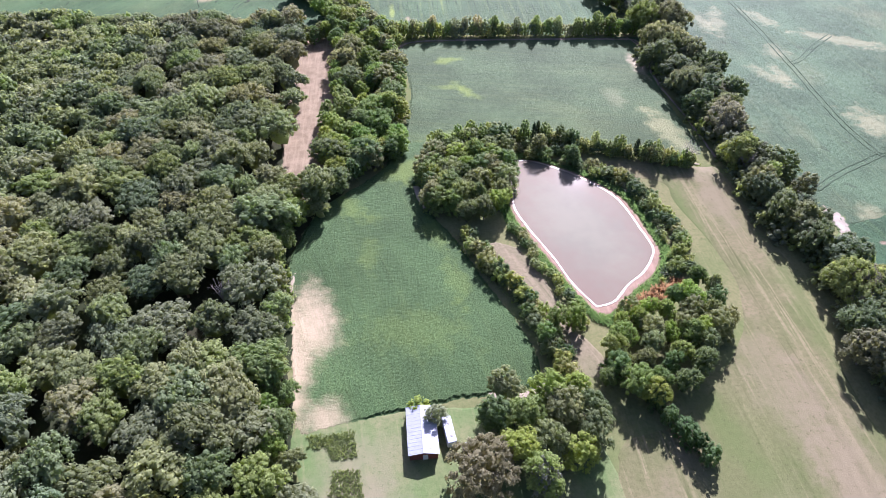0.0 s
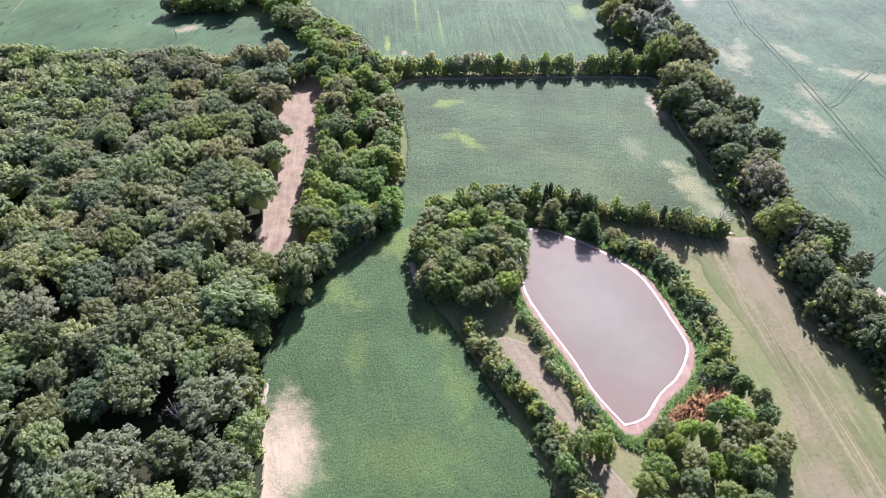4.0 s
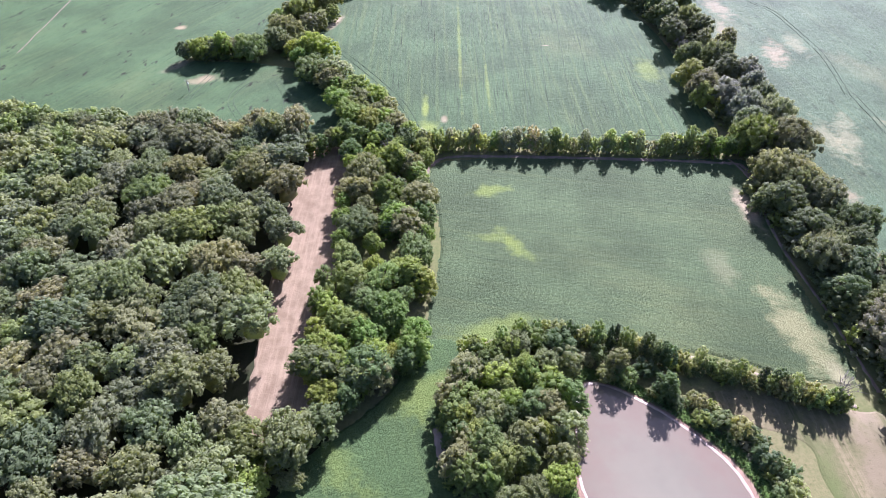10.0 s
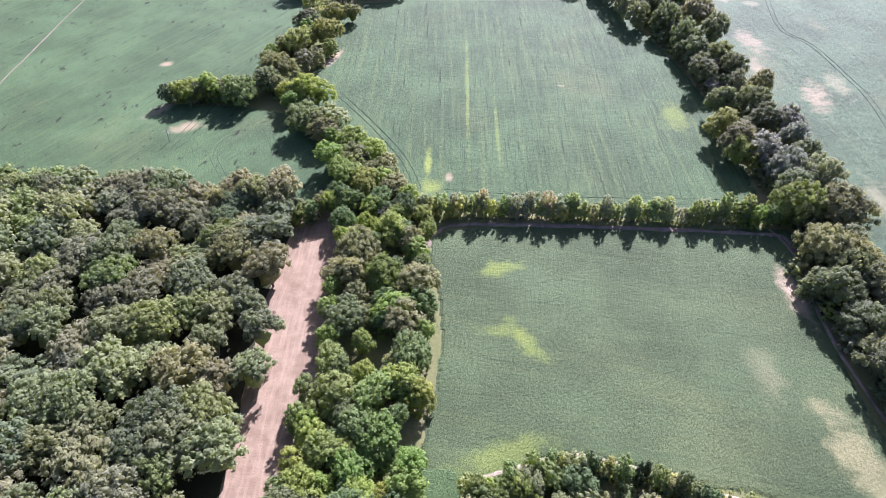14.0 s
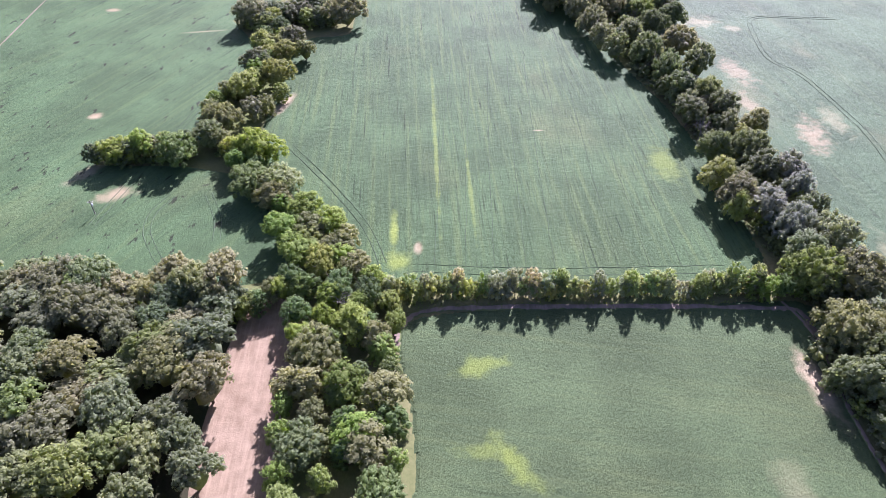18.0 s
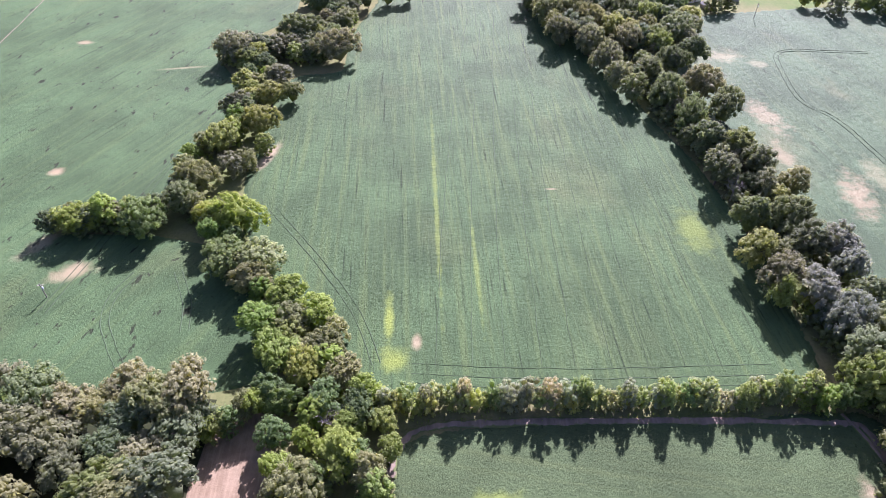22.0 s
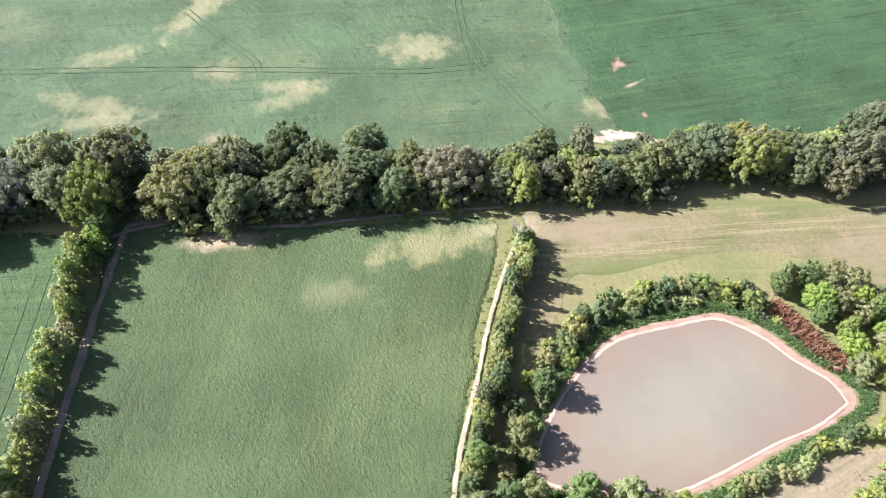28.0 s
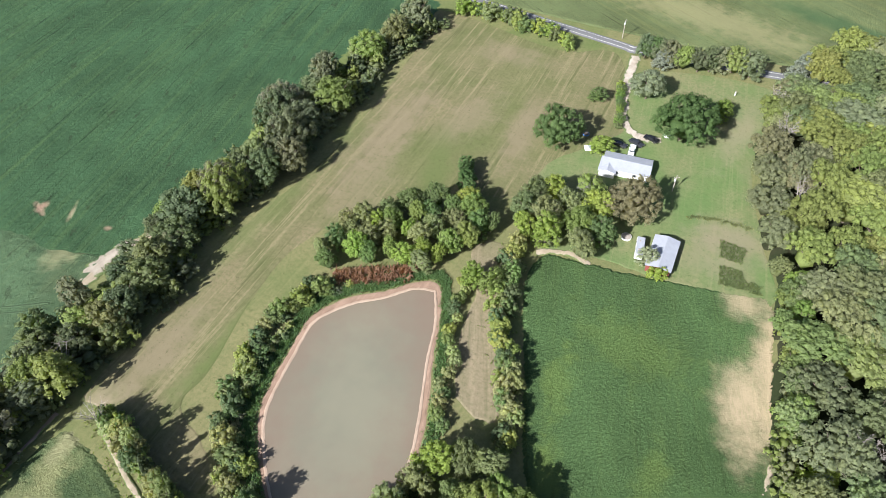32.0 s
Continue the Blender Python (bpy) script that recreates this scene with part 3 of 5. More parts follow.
wn_ = Nodes("pond_water", 0.03, 0.5)
wn_.bump(wn_.noise(0.9, 4.0, 0.6), 0.015, 0.03)
wn_.bsdf.inputs["IOR"].default_value = 1.33
deep = wn_.mix(wn_.step(wn_.noise(0.03, 4.0, 0.6), 0.38, 0.62), (0.17, 0.166, 0.12), (0.2, 0.19, 0.135))
pond_x, pond_y = sum(p[0] for p in POND) / len(POND), sum(p[1] for p in POND) / len(POND)
water_mat = wn_.done(wn_.patch((0.185, 0.142, 0.105), deep, pond_x - 0.5, pond_y + 1, 18, 35, 22, 1.0, 0.2))


def foliage_material(name):
    n = Nodes(name, 0.6, 0.16)
    info = n.add("ShaderNodeObjectInfo")
    geo = n.add("ShaderNodeNewGeometry")
    tint = info.outputs["Color"]
    leaf = n.mix(geo.outputs["Random Per Island"], n.mix(1.0, tint, (0.86, 0.87, 0.86), "MULTIPLY"), n.mix(1.0, tint, (1.24, 1.23, 1.2), "MULTIPLY"))
    leaf = n.mix(n.step(n.noise(0.35, 3.0, 0.6), 0.5, 0.72, 0, 0.35), leaf, n.mix(1.0, tint, (1.4, 1.32, 0.9), "MULTIPLY"))
    grain = n.noise(1.9, 4.0, 0.75)
    leaf = n.mix(n.step(grain, 0.5, 0.36, 0, 0.3), leaf, n.mix(1.0, tint, (0.55, 0.57, 0.57), "MULTIPLY"))
    leaf = n.mix(n.step(grain, 0.53, 0.66, 0, 0.4), leaf, n.mix(1.0, tint, (1.4, 1.38, 1.28), "MULTIPLY"))
    n.bump(grain, 0.6, 0.3)
    mat = n.done(leaf)
    trans = n.add("ShaderNodeBsdfTranslucent", Color=n.mix(1.0, leaf, (1.72, 1.68, 1.1), "MULTIPLY"))
    both = n.add("ShaderNodeMixShader")
    both.inputs[0].default_value = 0.54
    n.tree.links.new(n.bsdf.outputs[0], both.inputs[1])
    n.tree.links.new(trans.outputs[0], both.inputs[2])
    n.tree.links.new(both.outputs[0], n.out.inputs["Surface"])
    return mat


foliage = foliage_material("foliage")
bark = plain("bark", (0.14, 0.11, 0.085), 0.95, vary=0.4, scale=4)
dead_wood = plain("dead_wood", (0.3, 0.265, 0.235), 0.9, vary=0.3, scale=3)
white_metal = plain("white_metal_roof", (0.34, 0.355, 0.39), 0.35, 0.0, 0.22, 0.5, 0.5)
red_paint = plain("red_paint", (0.17, 0.05, 0.04), 0.8, vary=0.25)
white_paint = plain("white_paint", (0.62, 0.62, 0.6), 0.6, vary=0.1)
dark_glass = plain("dark_glass", (0.02, 0.022, 0.026), 0.08, vary=0.1, spec=0.5)
grey_wood = plain("grey_wood", (0.32, 0.28, 0.24), 0.9, vary=0.3, scale=3)
rubber = plain("rubber", (0.02, 0.02, 0.02), 0.8)
chrome = plain("chrome", (0.6, 0.6, 0.62), 0.25, 1.0)


# ---- building helpers ----
def mesh_of(name, verts, faces, material):
    me = bpy.data.meshes.new(name)
    me.from_pydata([tuple(map(float, v)) for v in verts], [], [tuple(map(int, f)) for f in faces])
    if material:
        me.materials.append(material)
    me.update()
    return me


def part(name, bm, material, parent=None, label=""):
    me = bpy.data.meshes.new(name)
    bm.to_mesh(me)
    bm.free()
    me.materials.append(material)
    ob = new(name, me)
    ob.parent = parent
    return tagged(ob, label)


def box(bm, x, y, z, sx, sy, sz, turn=0.0, bevel=0.0):
    """A box with its base centre at x, y, z."""
    m = Matrix.Translation((x, y, z + sz / 2)) @ Matrix.Rotation(turn, 4, "Z") @ Matrix.Diagonal((sx, sy, sz, 1))
    made = bmesh.ops.create_cube(bm, size=1.0, matrix=m)["verts"]
    if bevel:
        edges = list({e for v in made for e in v.link_edges})
        bmesh.ops.bevel(bm, geom=edges, offset=bevel, segments=2, affect="EDGES", profile=0.5)
    return bm


def tube(bm, a, b, ra, rb, sides=7):
    a, b = Vector(a), Vector(b)
    turn = (b - a).to_track_quat("Z", "Y").to_matrix().to_4x4()
    m = Matrix.Translation((a + b) / 2) @ turn
    bmesh.ops.create_cone(bm, cap_ends=True, segments=sides, radius1=ra, radius2=rb, depth=(b - a).length, matrix=m)
    return bm


def smooth_ring(points, steps=6, wobble=0.0, closed=True, seed=0):
    """A rounded line through the corners of a plan."""
    rnd = random.Random(seed)
    p = [Vector((x, y)) for x, y in points]
    n, out = len(p), []
    for i in range(n if closed else n - 1):
        a, b, c, d = (p[(i + k) % n] if closed else p[min(max(i + k, 0), n - 1)] for k in (-1, 0, 1, 2))
        for s in range(steps):
            t = s / steps
            q = 0.5 * (2 * b + (c - a) * t + (2 * a - 5 * b + 4 * c - d) * t * t + (3 * b - a - 3 * c + d) * t ** 3)
            out.append((q.x + rnd.uniform(-wobble, wobble), q.y + rnd.uniform(-wobble, wobble)))
    if not closed:
        out.append(tuple(p[-1]))
    return out


def slab(name, points, z, thick, material, label, category, kind="structure", round_it=True, wobble=0.4):
    """A sheet with a plan outline, its top at z, with sides."""
    ring = smooth_ring(points, 6, wobble, True, len(points)) if round_it else points
    bm = bmesh.new()
    top = [bm.verts.new((x, y, z)) for x, y in ring]
    area = sum(ax * by - bx * ay for (ax, ay), (bx, by) in zip(ring, ring[1:] + ring[:1]))
    low = []
    for i, (x, y) in enumerate(ring):
        (ax, ay), (bx, by) = ring[i - 1], ring[(i + 1) % len(ring)]
        out = Vector((by - ay, ax - bx)).normalized() * (thick * 3 + 0.4) * (1 if area > 0 else -1)
        low.append(bm.verts.new((x + out.x, y + out.y, z - thick - 0.03)))
    face = bm.faces.new(top)
    n = len(top)
    for i in range(n):
        bm.faces.new((top[i], low[i], low[(i + 1) % n], top[(i + 1) % n]))
    bmesh.ops.triangulate(bm, faces=[face])
    bmesh.ops.recalc_face_normals(bm, faces=bm.faces)
    return tagged(part(name, bm, material), label, category, kind=kind)


def ribbon(name, points, width, z, material, label, category, wobble=0.12, vary=0.35, parent=None):
    """A track along a line, with an uneven width."""
    rnd = random.Random(len(points) * 7 + int(width * 10))
    line = smooth_ring(points, 10, wobble, False, 5)
    bm, rows, wl, wr = bmesh.new(), [], 0.0, 0.0
    for i, (x, y) in enumerate(line):
        a, b = Vector(line[max(i - 1, 0)]), Vector(line[min(i + 1, len(line) - 1)])
        side = Vector((-(b - a).y, (b - a).x)).normalized() * width / 2
        wl, wr = 0.6 * wl + 0.4 * rnd.uniform(-vary, vary), 0.6 * wr + 0.4 * rnd.uniform(-vary, vary)
        l, r = 1 + wl * 1.6, 1 + wr * 1.6
        rows.append([bm.verts.new((x + side.x * k, y + side.y * k, z + dz)) for k, dz in ((l * 1.7, -0.16), (l, 0), (0, 0.02), (-r, 0), (-r * 1.7, -0.16))])
    for p, q in zip(rows, rows[1:]):
        for i in range(4):
            bm.faces.new((p[i], p[i + 1], q[i + 1], q[i]))
    bmesh.ops.recalc_face_normals(bm, faces=bm.faces)
    ob = part(name, bm, material, parent)
    edge = ob.data.attributes.new("edge", "FLOAT", "POINT")
    edge.data.foreach_set("value", [1.0, 0.5, 0.0, 0.5, 1.0] * len(rows))
    return tagged(ob, label, category, kind="structure")


def crop_canopy(name, points, cell, material, label, seed, height=0.3, rough=0.04, bare=()):
    """A field of crop as an uneven leaf canopy, falling to the ground at a ragged edge."""
    r = np.random.RandomState(seed)
    p = np.array(smooth_ring(points, 5, 0.3, True, seed))
    lo, hi = p.min(0) - cell, p.max(0) + cell
    nx, ny = int((hi[0] - lo[0]) / cell) + 1, int((hi[1] - lo[1]) / cell) + 1
    gx, gy = np.meshgrid(lo[0] + np.arange(nx) * cell, lo[1] + np.arange(ny) * cell, indexing="ij")
    gx, gy = gx + r.uniform(-0.3, 0.3, gx.shape) * cell, gy + r.uniform(-0.3, 0.3, gx.shape) * cell
    keep = np.zeros(gx.shape, bool)
    q = np.roll(p, -1, 0)
    for (ax, ay), (bx, by) in zip(p, q):
        if ay != by:
            keep ^= ((ay > gy) != (by > gy)) & (gx < (bx - ax) * (gy - ay) / (by - ay) + ax)
    middle = keep.copy()
    for axis in (0, 1):
        for s in (-1, 1):
            middle &= np.roll(keep, s, axis)
    coarse = r.normal(size=(nx // 4 + 2, ny // 4 + 2))
    wave = coarse[np.arange(nx)[:, None] // 4, np.arange(ny)[None] // 4]
    for axis in (0, 1):
        wave = (wave + np.roll(wave, 1, axis) + np.roll(wave, 2, axis)) / 3
    z = height + r.normal(size=gx.shape).clip(-1.8, 1.8) * rough + wave * rough * 0.25
    for bx, by, rx, ry in bare:
        near = np.clip(1.6 - np.hypot((gx - bx) / rx, (gy - by) / ry), 0, 1)
        z = z * (1 - near) + near * (0.12 + (z - height) * 0.15)
    z = np.where(middle, np.maximum(z, 0.08), np.where(keep, 0.12, -0.05))
    index = np.arange(nx * ny).reshape(nx, ny)
    used = keep[:-1, :-1] | keep[1:, :-1] | keep[:-1, 1:] | keep[1:, 1:]
    quads = np.stack([index[:-1, :-1], index[1:, :-1], index[1:, 1:], index[:-1, 1:]], -1)[used]
    ids, packed = np.unique(quads, return_inverse=True)
    verts = np.stack([gx.ravel(), gy.ravel(), z.ravel()], 1)[ids]
    return tagged(new(name, mesh_of(name, verts, packed.reshape(-1, 4), material)), label, "crop field", kind="structure")


# ---- ground and fields ----
def beside(points, dx, low=-1e9, high=1e9):
    """The line of a hedge, moved sideways, between two distances."""
    return [(x + dx, y) for x, y in points if low <= y <= high]


bm = bmesh.new()
bmesh.ops.create_grid(bm, x_segments=8, y_segments=8, size=2400, matrix=Matrix.Translation((0, 300, 0)))
tagged(part("ground", bm, rough_grass), "rough grassy ground reaching the horizon", "ground", kind="structure")
F = 0.3
EAST_LINE = beside(HEDGE_E, 0, 205)
C_EAST = [(x - 13, y) for x, y in EAST_LINE]
C_WEST = [(-27, 227), (-37, 246), (-54, 268), (-65, 290), (-72, 318), (-72, 350), (-73, 385), (-66, 402), (-47, 408), (-46, 428), (-45, 450), (-36, 490)]
wide_a = FIELD_A[:7] + [(-43, 59), (-37, 83), (-29, 93), (-21, 101), (-14.5, 110), (-10, 124), (2.5, 123.5)] + FIELD_A[14:]
crop_canopy("crop_field_a", wide_a, 0.55, crop_a, "green soybean field beside the shed with a bare patch", 1, 0.5, 0.03, [(-31, 35, 9, 17), (-37, 22, 6, 27), (-27, 3, 8, 7)])
crop_canopy("crop_field_b", FIELD_B, 0.6, crop_b, "green soybean field between low hedges", 2, rough=0.028)
crop_canopy("crop_field_c", [(-16, 223.5), (40, 222.5), (96, 224)] + C_EAST[1:] + [(62, 500), (70, 560), (-20, 560)] + C_WEST[::-1], 0.85, crop_c, "wide green soybean field with tramlines", 3, rough=0.03)
slab("crop_field_w", [(-44, 229), (-60, 226), (-130, 228), (-420, 190), (-700, 900), (-70, 900), (-82, 510), (-80, 470), (-112, 425), (-90, 390), (-90, 345), (-95, 308), (-128, 297),
      (-130, 288), (-96, 287), (-72, 281), (-56, 256)], F, F, crop_w, "green soybean field beyond the woodland", "crop field", round_it=False)
ex, ey = EDGE_E[2]
far_edge = [(ex + 9, ey + 1.0), (ex + 17, ey + 3.6), (ex + 30, ey + 3.2), (ex + 44, ey + 7.4), (ex + 60, ey + 7), (ex + 85, ey + 13), (ex + 130, ey + 15), (ex + 300, ey + 40)]
crop_canopy("crop_field_e", [(ex - 4, ey)] + far_edge + [(440, 160), (440, 471), (122, 470)] + [(x + 9, y) for x, y in HEDGE_E[::-1] if 110 < y < 430],
            1.7, crop_e, "pale soybean field with straw-coloured thin patches", 4, rough=0.05)
crop_canopy("crop_field_es", [(ex - 4, ey - 1)] + [(x, y + 0.8) for x, y in far_edge] + [(440, 110), (440, -115), (146, -115), (141, -60), (138, 20)],
            1.6, crop_es, "dark green dense soybean field", 5, 0.25, 0.04)
slab("crop_field_east_end", [(437, 134), (437, 472), (1100, 472), (1100, 134)], F, F, crop_e, "pale soybean field in the far distance", "crop field", round_it=False)
slab("crop_field_south_end", [(437, -300), (437, 132), (1100, 132), (1100, -300)], F, F, crop_es, "dark green soybean field in the far distance", "crop field", round_it=False)
slab("crop_field_s", [(300, -122), (60, -121), (-20, -126), (-300, -150), (-500, -800), (600, -800)], F, F, crop_s, "light green field across the road", "crop field", round_it=False)
slab("far_lawn", [(110, 474), (300, 476), (340, 640), (100, 640)], 0.2, 0.2, lawn, "mown grass round the far farm", "lawn")
slab("meadow", MEADOW, 0.06, 0.05, hay_stubble, "mown hay meadow with dry swath stripes", "meadow")
slab("yard_lawn", YARD, 0.08, 0.07, lawn, "mown green farmyard lawn", "lawn")
slab("mown_strip", STRIP, 0.1, 0.09, strip_hay, "dry mown strip between two hedges", "grass strip")
open_ring = [(-56, 216), (-44, 216), (-41, 200), (-39, 166), (-38, 136), (-37, 112), (-36, 92), (-48, 92), (-52, 110), (-54, 130), (-56, 155), (-58, 180)]
slab("clearing", open_ring, 0.22, 0.2, pink_earth, "bare pinkish earth clearing beside the wood", "clearing")
WOOD = WOOD_SE[::-1] + [(-46, 106)] + WOOD_E[::-1] + WOOD_N + [(-260, 224), (-150, -150), (-30, -150)] + WOOD_YARD
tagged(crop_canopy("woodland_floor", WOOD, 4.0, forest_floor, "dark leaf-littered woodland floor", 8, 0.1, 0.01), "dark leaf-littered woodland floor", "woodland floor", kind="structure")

# pond: a shore of mud round a sheet of water
px, py = sum(p[0] for p in POND) / len(POND), sum(p[1] for p in POND) / len(POND)


def grown(points, metres):
    out = []
    for x, y in points:
        d = math.hypot(x - px, y - py)
        out.append((px + (x - px) * (d + metres) / d, py + (y - py) * (d + metres) / d))
    return out


slab("pond_bank", grown(POND, 7.0), 0.04, 0.03, rough_grass, "weedy grass bank round the pond", "bank")
slab("pond_shore", [(x + 0.5, y - 1.1) for x, y in grown(POND, 0.3)], 0.12, 0.1, mud, "bare pinkish mud shore of the pond", "shore", wobble=0.2)
tagged(slab("pond_water", grown(POND, -1.25), 0.16, 0.05, water_mat, "still muddy grey-brown pond water", "pond", wobble=0.1), kind="structure")

ribbon("waterline", [(x + 0.2, y - 0.3) for x, y in grown(POND + POND[:1], -0.95)], 0.6, 0.19, silt, "pale wet silt line round the water", "shore", 0.06, 0.3)
ribbon("track_north", TRACK_N, 1.5, 0.36, track_earth, "earth farm track under the north hedge", "track", 0.25, 0.55)
ribbon("track_east", TRACK_E, 0.8, F + 0.16, track_earth, "earth farm track along the tall hedge", "track")
ribbon("path_south", PATH_S, 0.85, 0.36, pale_earth, "pale bare strip along the low hedge", "path", 0.08, 0.22)
ribbon("path_hedge", PATH_A[-2:], 1.8, F + 0.13, pale_earth, "pale bare strip at the hedge end", "path")
ribbon("path_corner", PATH_A_SOUTH, 1.3, 0.2, pale_earth, "pale bare corner of the field", "path")
ribbon("path_wood", [(-40.9, 46.1), (-40.2, 57.5), (-36.2, 70.0), (-30.6, 80.0)], 0.9, 0.34, pale_earth, "pale bare strip along the wood", "path")
ribbon("drive", DRIVE, 2.6, 0.2, gravel, "pale gravel farm drive", "drive")
r0, r1, r2 = ROAD
d = (Vector(r1) - Vector(r0)).normalized()
far_e, far_w = Vector(r0) - d * 260, Vector(r2) + (Vector(r2) - Vector(r1)).normalized() * 260
ribbon("road", [tuple(far_e), r0, r1, r2, tuple(far_w)], 3.2, 0.35, asphalt, "grey asphalt country road", "road", 0, 0.02)
road_line = [tuple(far_e), r0, r1, r2, tuple(far_w)]
for off in (-1.45, 1.45):
    ribbon("road_edge_line", [(x, y + off) for x, y in road_line], 0.1, 0.39, road_paint, "white painted road edge line", "road marking", 0, 0.05)


# ---- trees ----
GOLD = (1 + 5 ** 0.5) / 2
ICO_V = np.array([(-1, GOLD, 0), (1, GOLD, 0), (-1, -GOLD, 0), (1, -GOLD, 0), (0, -1, GOLD), (0, 1, GOLD), (0, -1, -GOLD), (0, 1, -GOLD), (GOLD, 0, -1), (GOLD, 0, 1), (-GOLD, 0, -1), (-GOLD, 0, 1)]) / math.hypot(1, GOLD)
ICO_F = np.array([(0, 11, 5), (0, 5, 1), (0, 1, 7), (0, 7, 10), (0, 10, 11), (1, 5, 9), (5, 11, 4), (11, 10, 2), (10, 7, 6), (7, 1, 8),
                  (3, 9, 4), (3, 4, 2), (3, 2, 6), (3, 6, 8), (3, 8, 9), (4, 9, 5), (2, 4, 11), (6, 2, 10), (8, 6, 7), (9, 8, 1)])


def crown_data(seed, radius, base, top, lobes, leaves, size, cone=0.0, lump=0.27, dome=False):
    """Vertices and faces of a crown: several boughs, each a heap of leafy lobes over dark cores."""
    r = np.random.RandomState(seed)
    tall = top - base
    many = max(4, lobes // (6 if dome else 11))
    boughs = []
    for j in range(many):
        a = j * 2.39996 + r.uniform(-0.5, 0.5)
        if dome:
            off = radius * 0.8 * math.sqrt((j + 0.3) / many) * r.uniform(0.88, 1.1)
            up = 0.4 + 0.4 * math.sqrt(max(0.0, 1 - (off / radius) ** 2)) + r.uniform(-0.05, 0.05)
            boughs.append((math.cos(a) * off, math.sin(a) * off, base + tall * up, radius * r.uniform(0.22, 0.33), tall * r.uniform(0.13, 0.2)))
        elif cone:
            up = (j + 0.5) / many
            wide = radius * (1 - cone * up) * r.uniform(0.75, 0.95)
            off = radius * 0.25 * (1 - up) * r.uniform(0.3, 1)
            boughs.append((math.cos(a) * off, math.sin(a) * off, base + tall * (0.12 + 0.72 * up), wide, tall * 0.2))
        else:
            off = radius * 0.62 * math.sqrt((j + 0.2) / many) * r.uniform(0.75, 1.15)
            up = r.uniform(0.52, 0.74) - 0.26 * off / radius
            boughs.append((math.cos(a) * off, math.sin(a) * off, base + tall * up, radius * r.uniform(0.36, 0.54), tall * r.uniform(0.2, 0.29)))
    spots = []
    share = int(lobes / many * 1.55) + 1
    for k, (bx, by, bz, wide, high) in enumerate(boughs):
        for i in range(share):
            z = 1 - 1.4 * (i + 0.5) / share
            a = i * 2.39996 + k + r.uniform(-0.4, 0.4)
            out = math.sqrt(max(0.02, 1 - z * z))
            c = np.array([bx + math.cos(a) * out * wide, by + math.sin(a) * out * wide, bz + z * high])
            hid = any(m != k and ((c[0] - q[0]) / q[3]) ** 2 + ((c[1] - q[1]) / q[3]) ** 2 + ((c[2] - q[2]) / q[4]) ** 2 < 0.72 for m, q in enumerate(boughs))
            if not hid:
                spots.append((c, np.array([math.cos(a) * out, math.sin(a) * out, z])))
    per = leaves // len(spots)
    verts, faces, count = [], [], 0

    def core(c, rx, rz):
        nonlocal count
        verts.append(ICO_V * np.array([rx, rx, rz]) * r.uniform(0.72, 1.22, (len(ICO_V), 1)) + c)
        faces.extend(tuple(f + count) for f in ICO_F)
        count += len(ICO_V)

    for bx, by, bz, wide, high in boughs:
        core(np.array([bx, by, bz]), wide * 0.55, high * 0.55)
    if not cone:
        core(np.array([0, 0, base + tall * 0.32]), radius * 0.5, tall * 0.24)
    for c, away in spots:
        rad = radius * lump * r.uniform(0.7, 1.35)
        core(c, rad * 0.62, rad * 0.55)
        d = r.normal(size=(per, 3)) + (away + np.array([0, 0, 0.5])) * 0.9
        d /= np.linalg.norm(d, axis=1)[:, None]
        p = c + d * np.array([1, 1, 0.85]) * rad * r.uniform(0.62, 1.2, (per, 1))
        nrm = d * 0.75 + np.array([0, 0, 0.5]) + r.normal(size=(per, 3)) * 0.3
        nrm /= np.linalg.norm(nrm, axis=1)[:, None]
        u = np.cross(nrm, r.normal(size=(per, 3)))
        u /= np.linalg.norm(u, axis=1)[:, None]
        v = np.cross(nrm, u)
        s = size * r.uniform(0.5, 1.3, (per, 1))
        spray = np.stack([p - u * s * 1.1, p + u * s * 0.7 - v * s * 0.75 - nrm * s * 0.15, p + u * s * 0.5 + v * s * 0.85 - nrm * s * 0.2], 1).reshape(-1, 3)
        verts.append(spray)
        faces += [(count + 3 * k, count + 3 * k + 1, count + 3 * k + 2) for k in range(per)]
        count += 3 * per
    v = np.concatenate(verts)
    v[:, :2] *= radius / np.quantile(np.hypot(v[:, 0], v[:, 1]), 0.97)
    v[:, 2] = base + (v[:, 2] - v[:, 2].min()) * tall / (v[:, 2].max() - v[:, 2].min())
    return v, faces


def trunk_mesh(seed, height, radius, spread, material, limbs=5, twigs=0):
    r = random.Random(seed)
    bm = bmesh.new()
    fork = height * 0.42
    tube(bm, (0, 0, -0.3), (0, 0, fork), radius, radius * 0.7)
    for i in range(limbs):
        a = i * 6.28 / limbs + r.uniform(-0.4, 0.4)
        s = Vector((0, 0, fork * r.uniform(0.7, 1.0)))
        e = Vector((math.cos(a) * spread * r.uniform(0.4, 0.75), math.sin(a) * spread * r.uniform(0.4, 0.75), height * r.uniform(0.7, 0.9)))
        tube(bm, s, e, radius * 0.5, radius * 0.15, 5)
        for k in range(twigs):
            q = s.lerp(e, r.uniform(0.35, 1.0))
            w = Vector((r.uniform(-1, 1), r.uniform(-1, 1), r.uniform(0.1, 1))) * spread * r.uniform(0.25, 0.55)
            tube(bm, q, q + w, radius * 0.2, radius * 0.06, 4)
    me = bpy.data.meshes.new("trunk")
    bm.to_mesh(me)
    bm.free()
    me.materials.append(material)
    return me


KINDS, CROWNS, SHAPE = {}, {}, {}


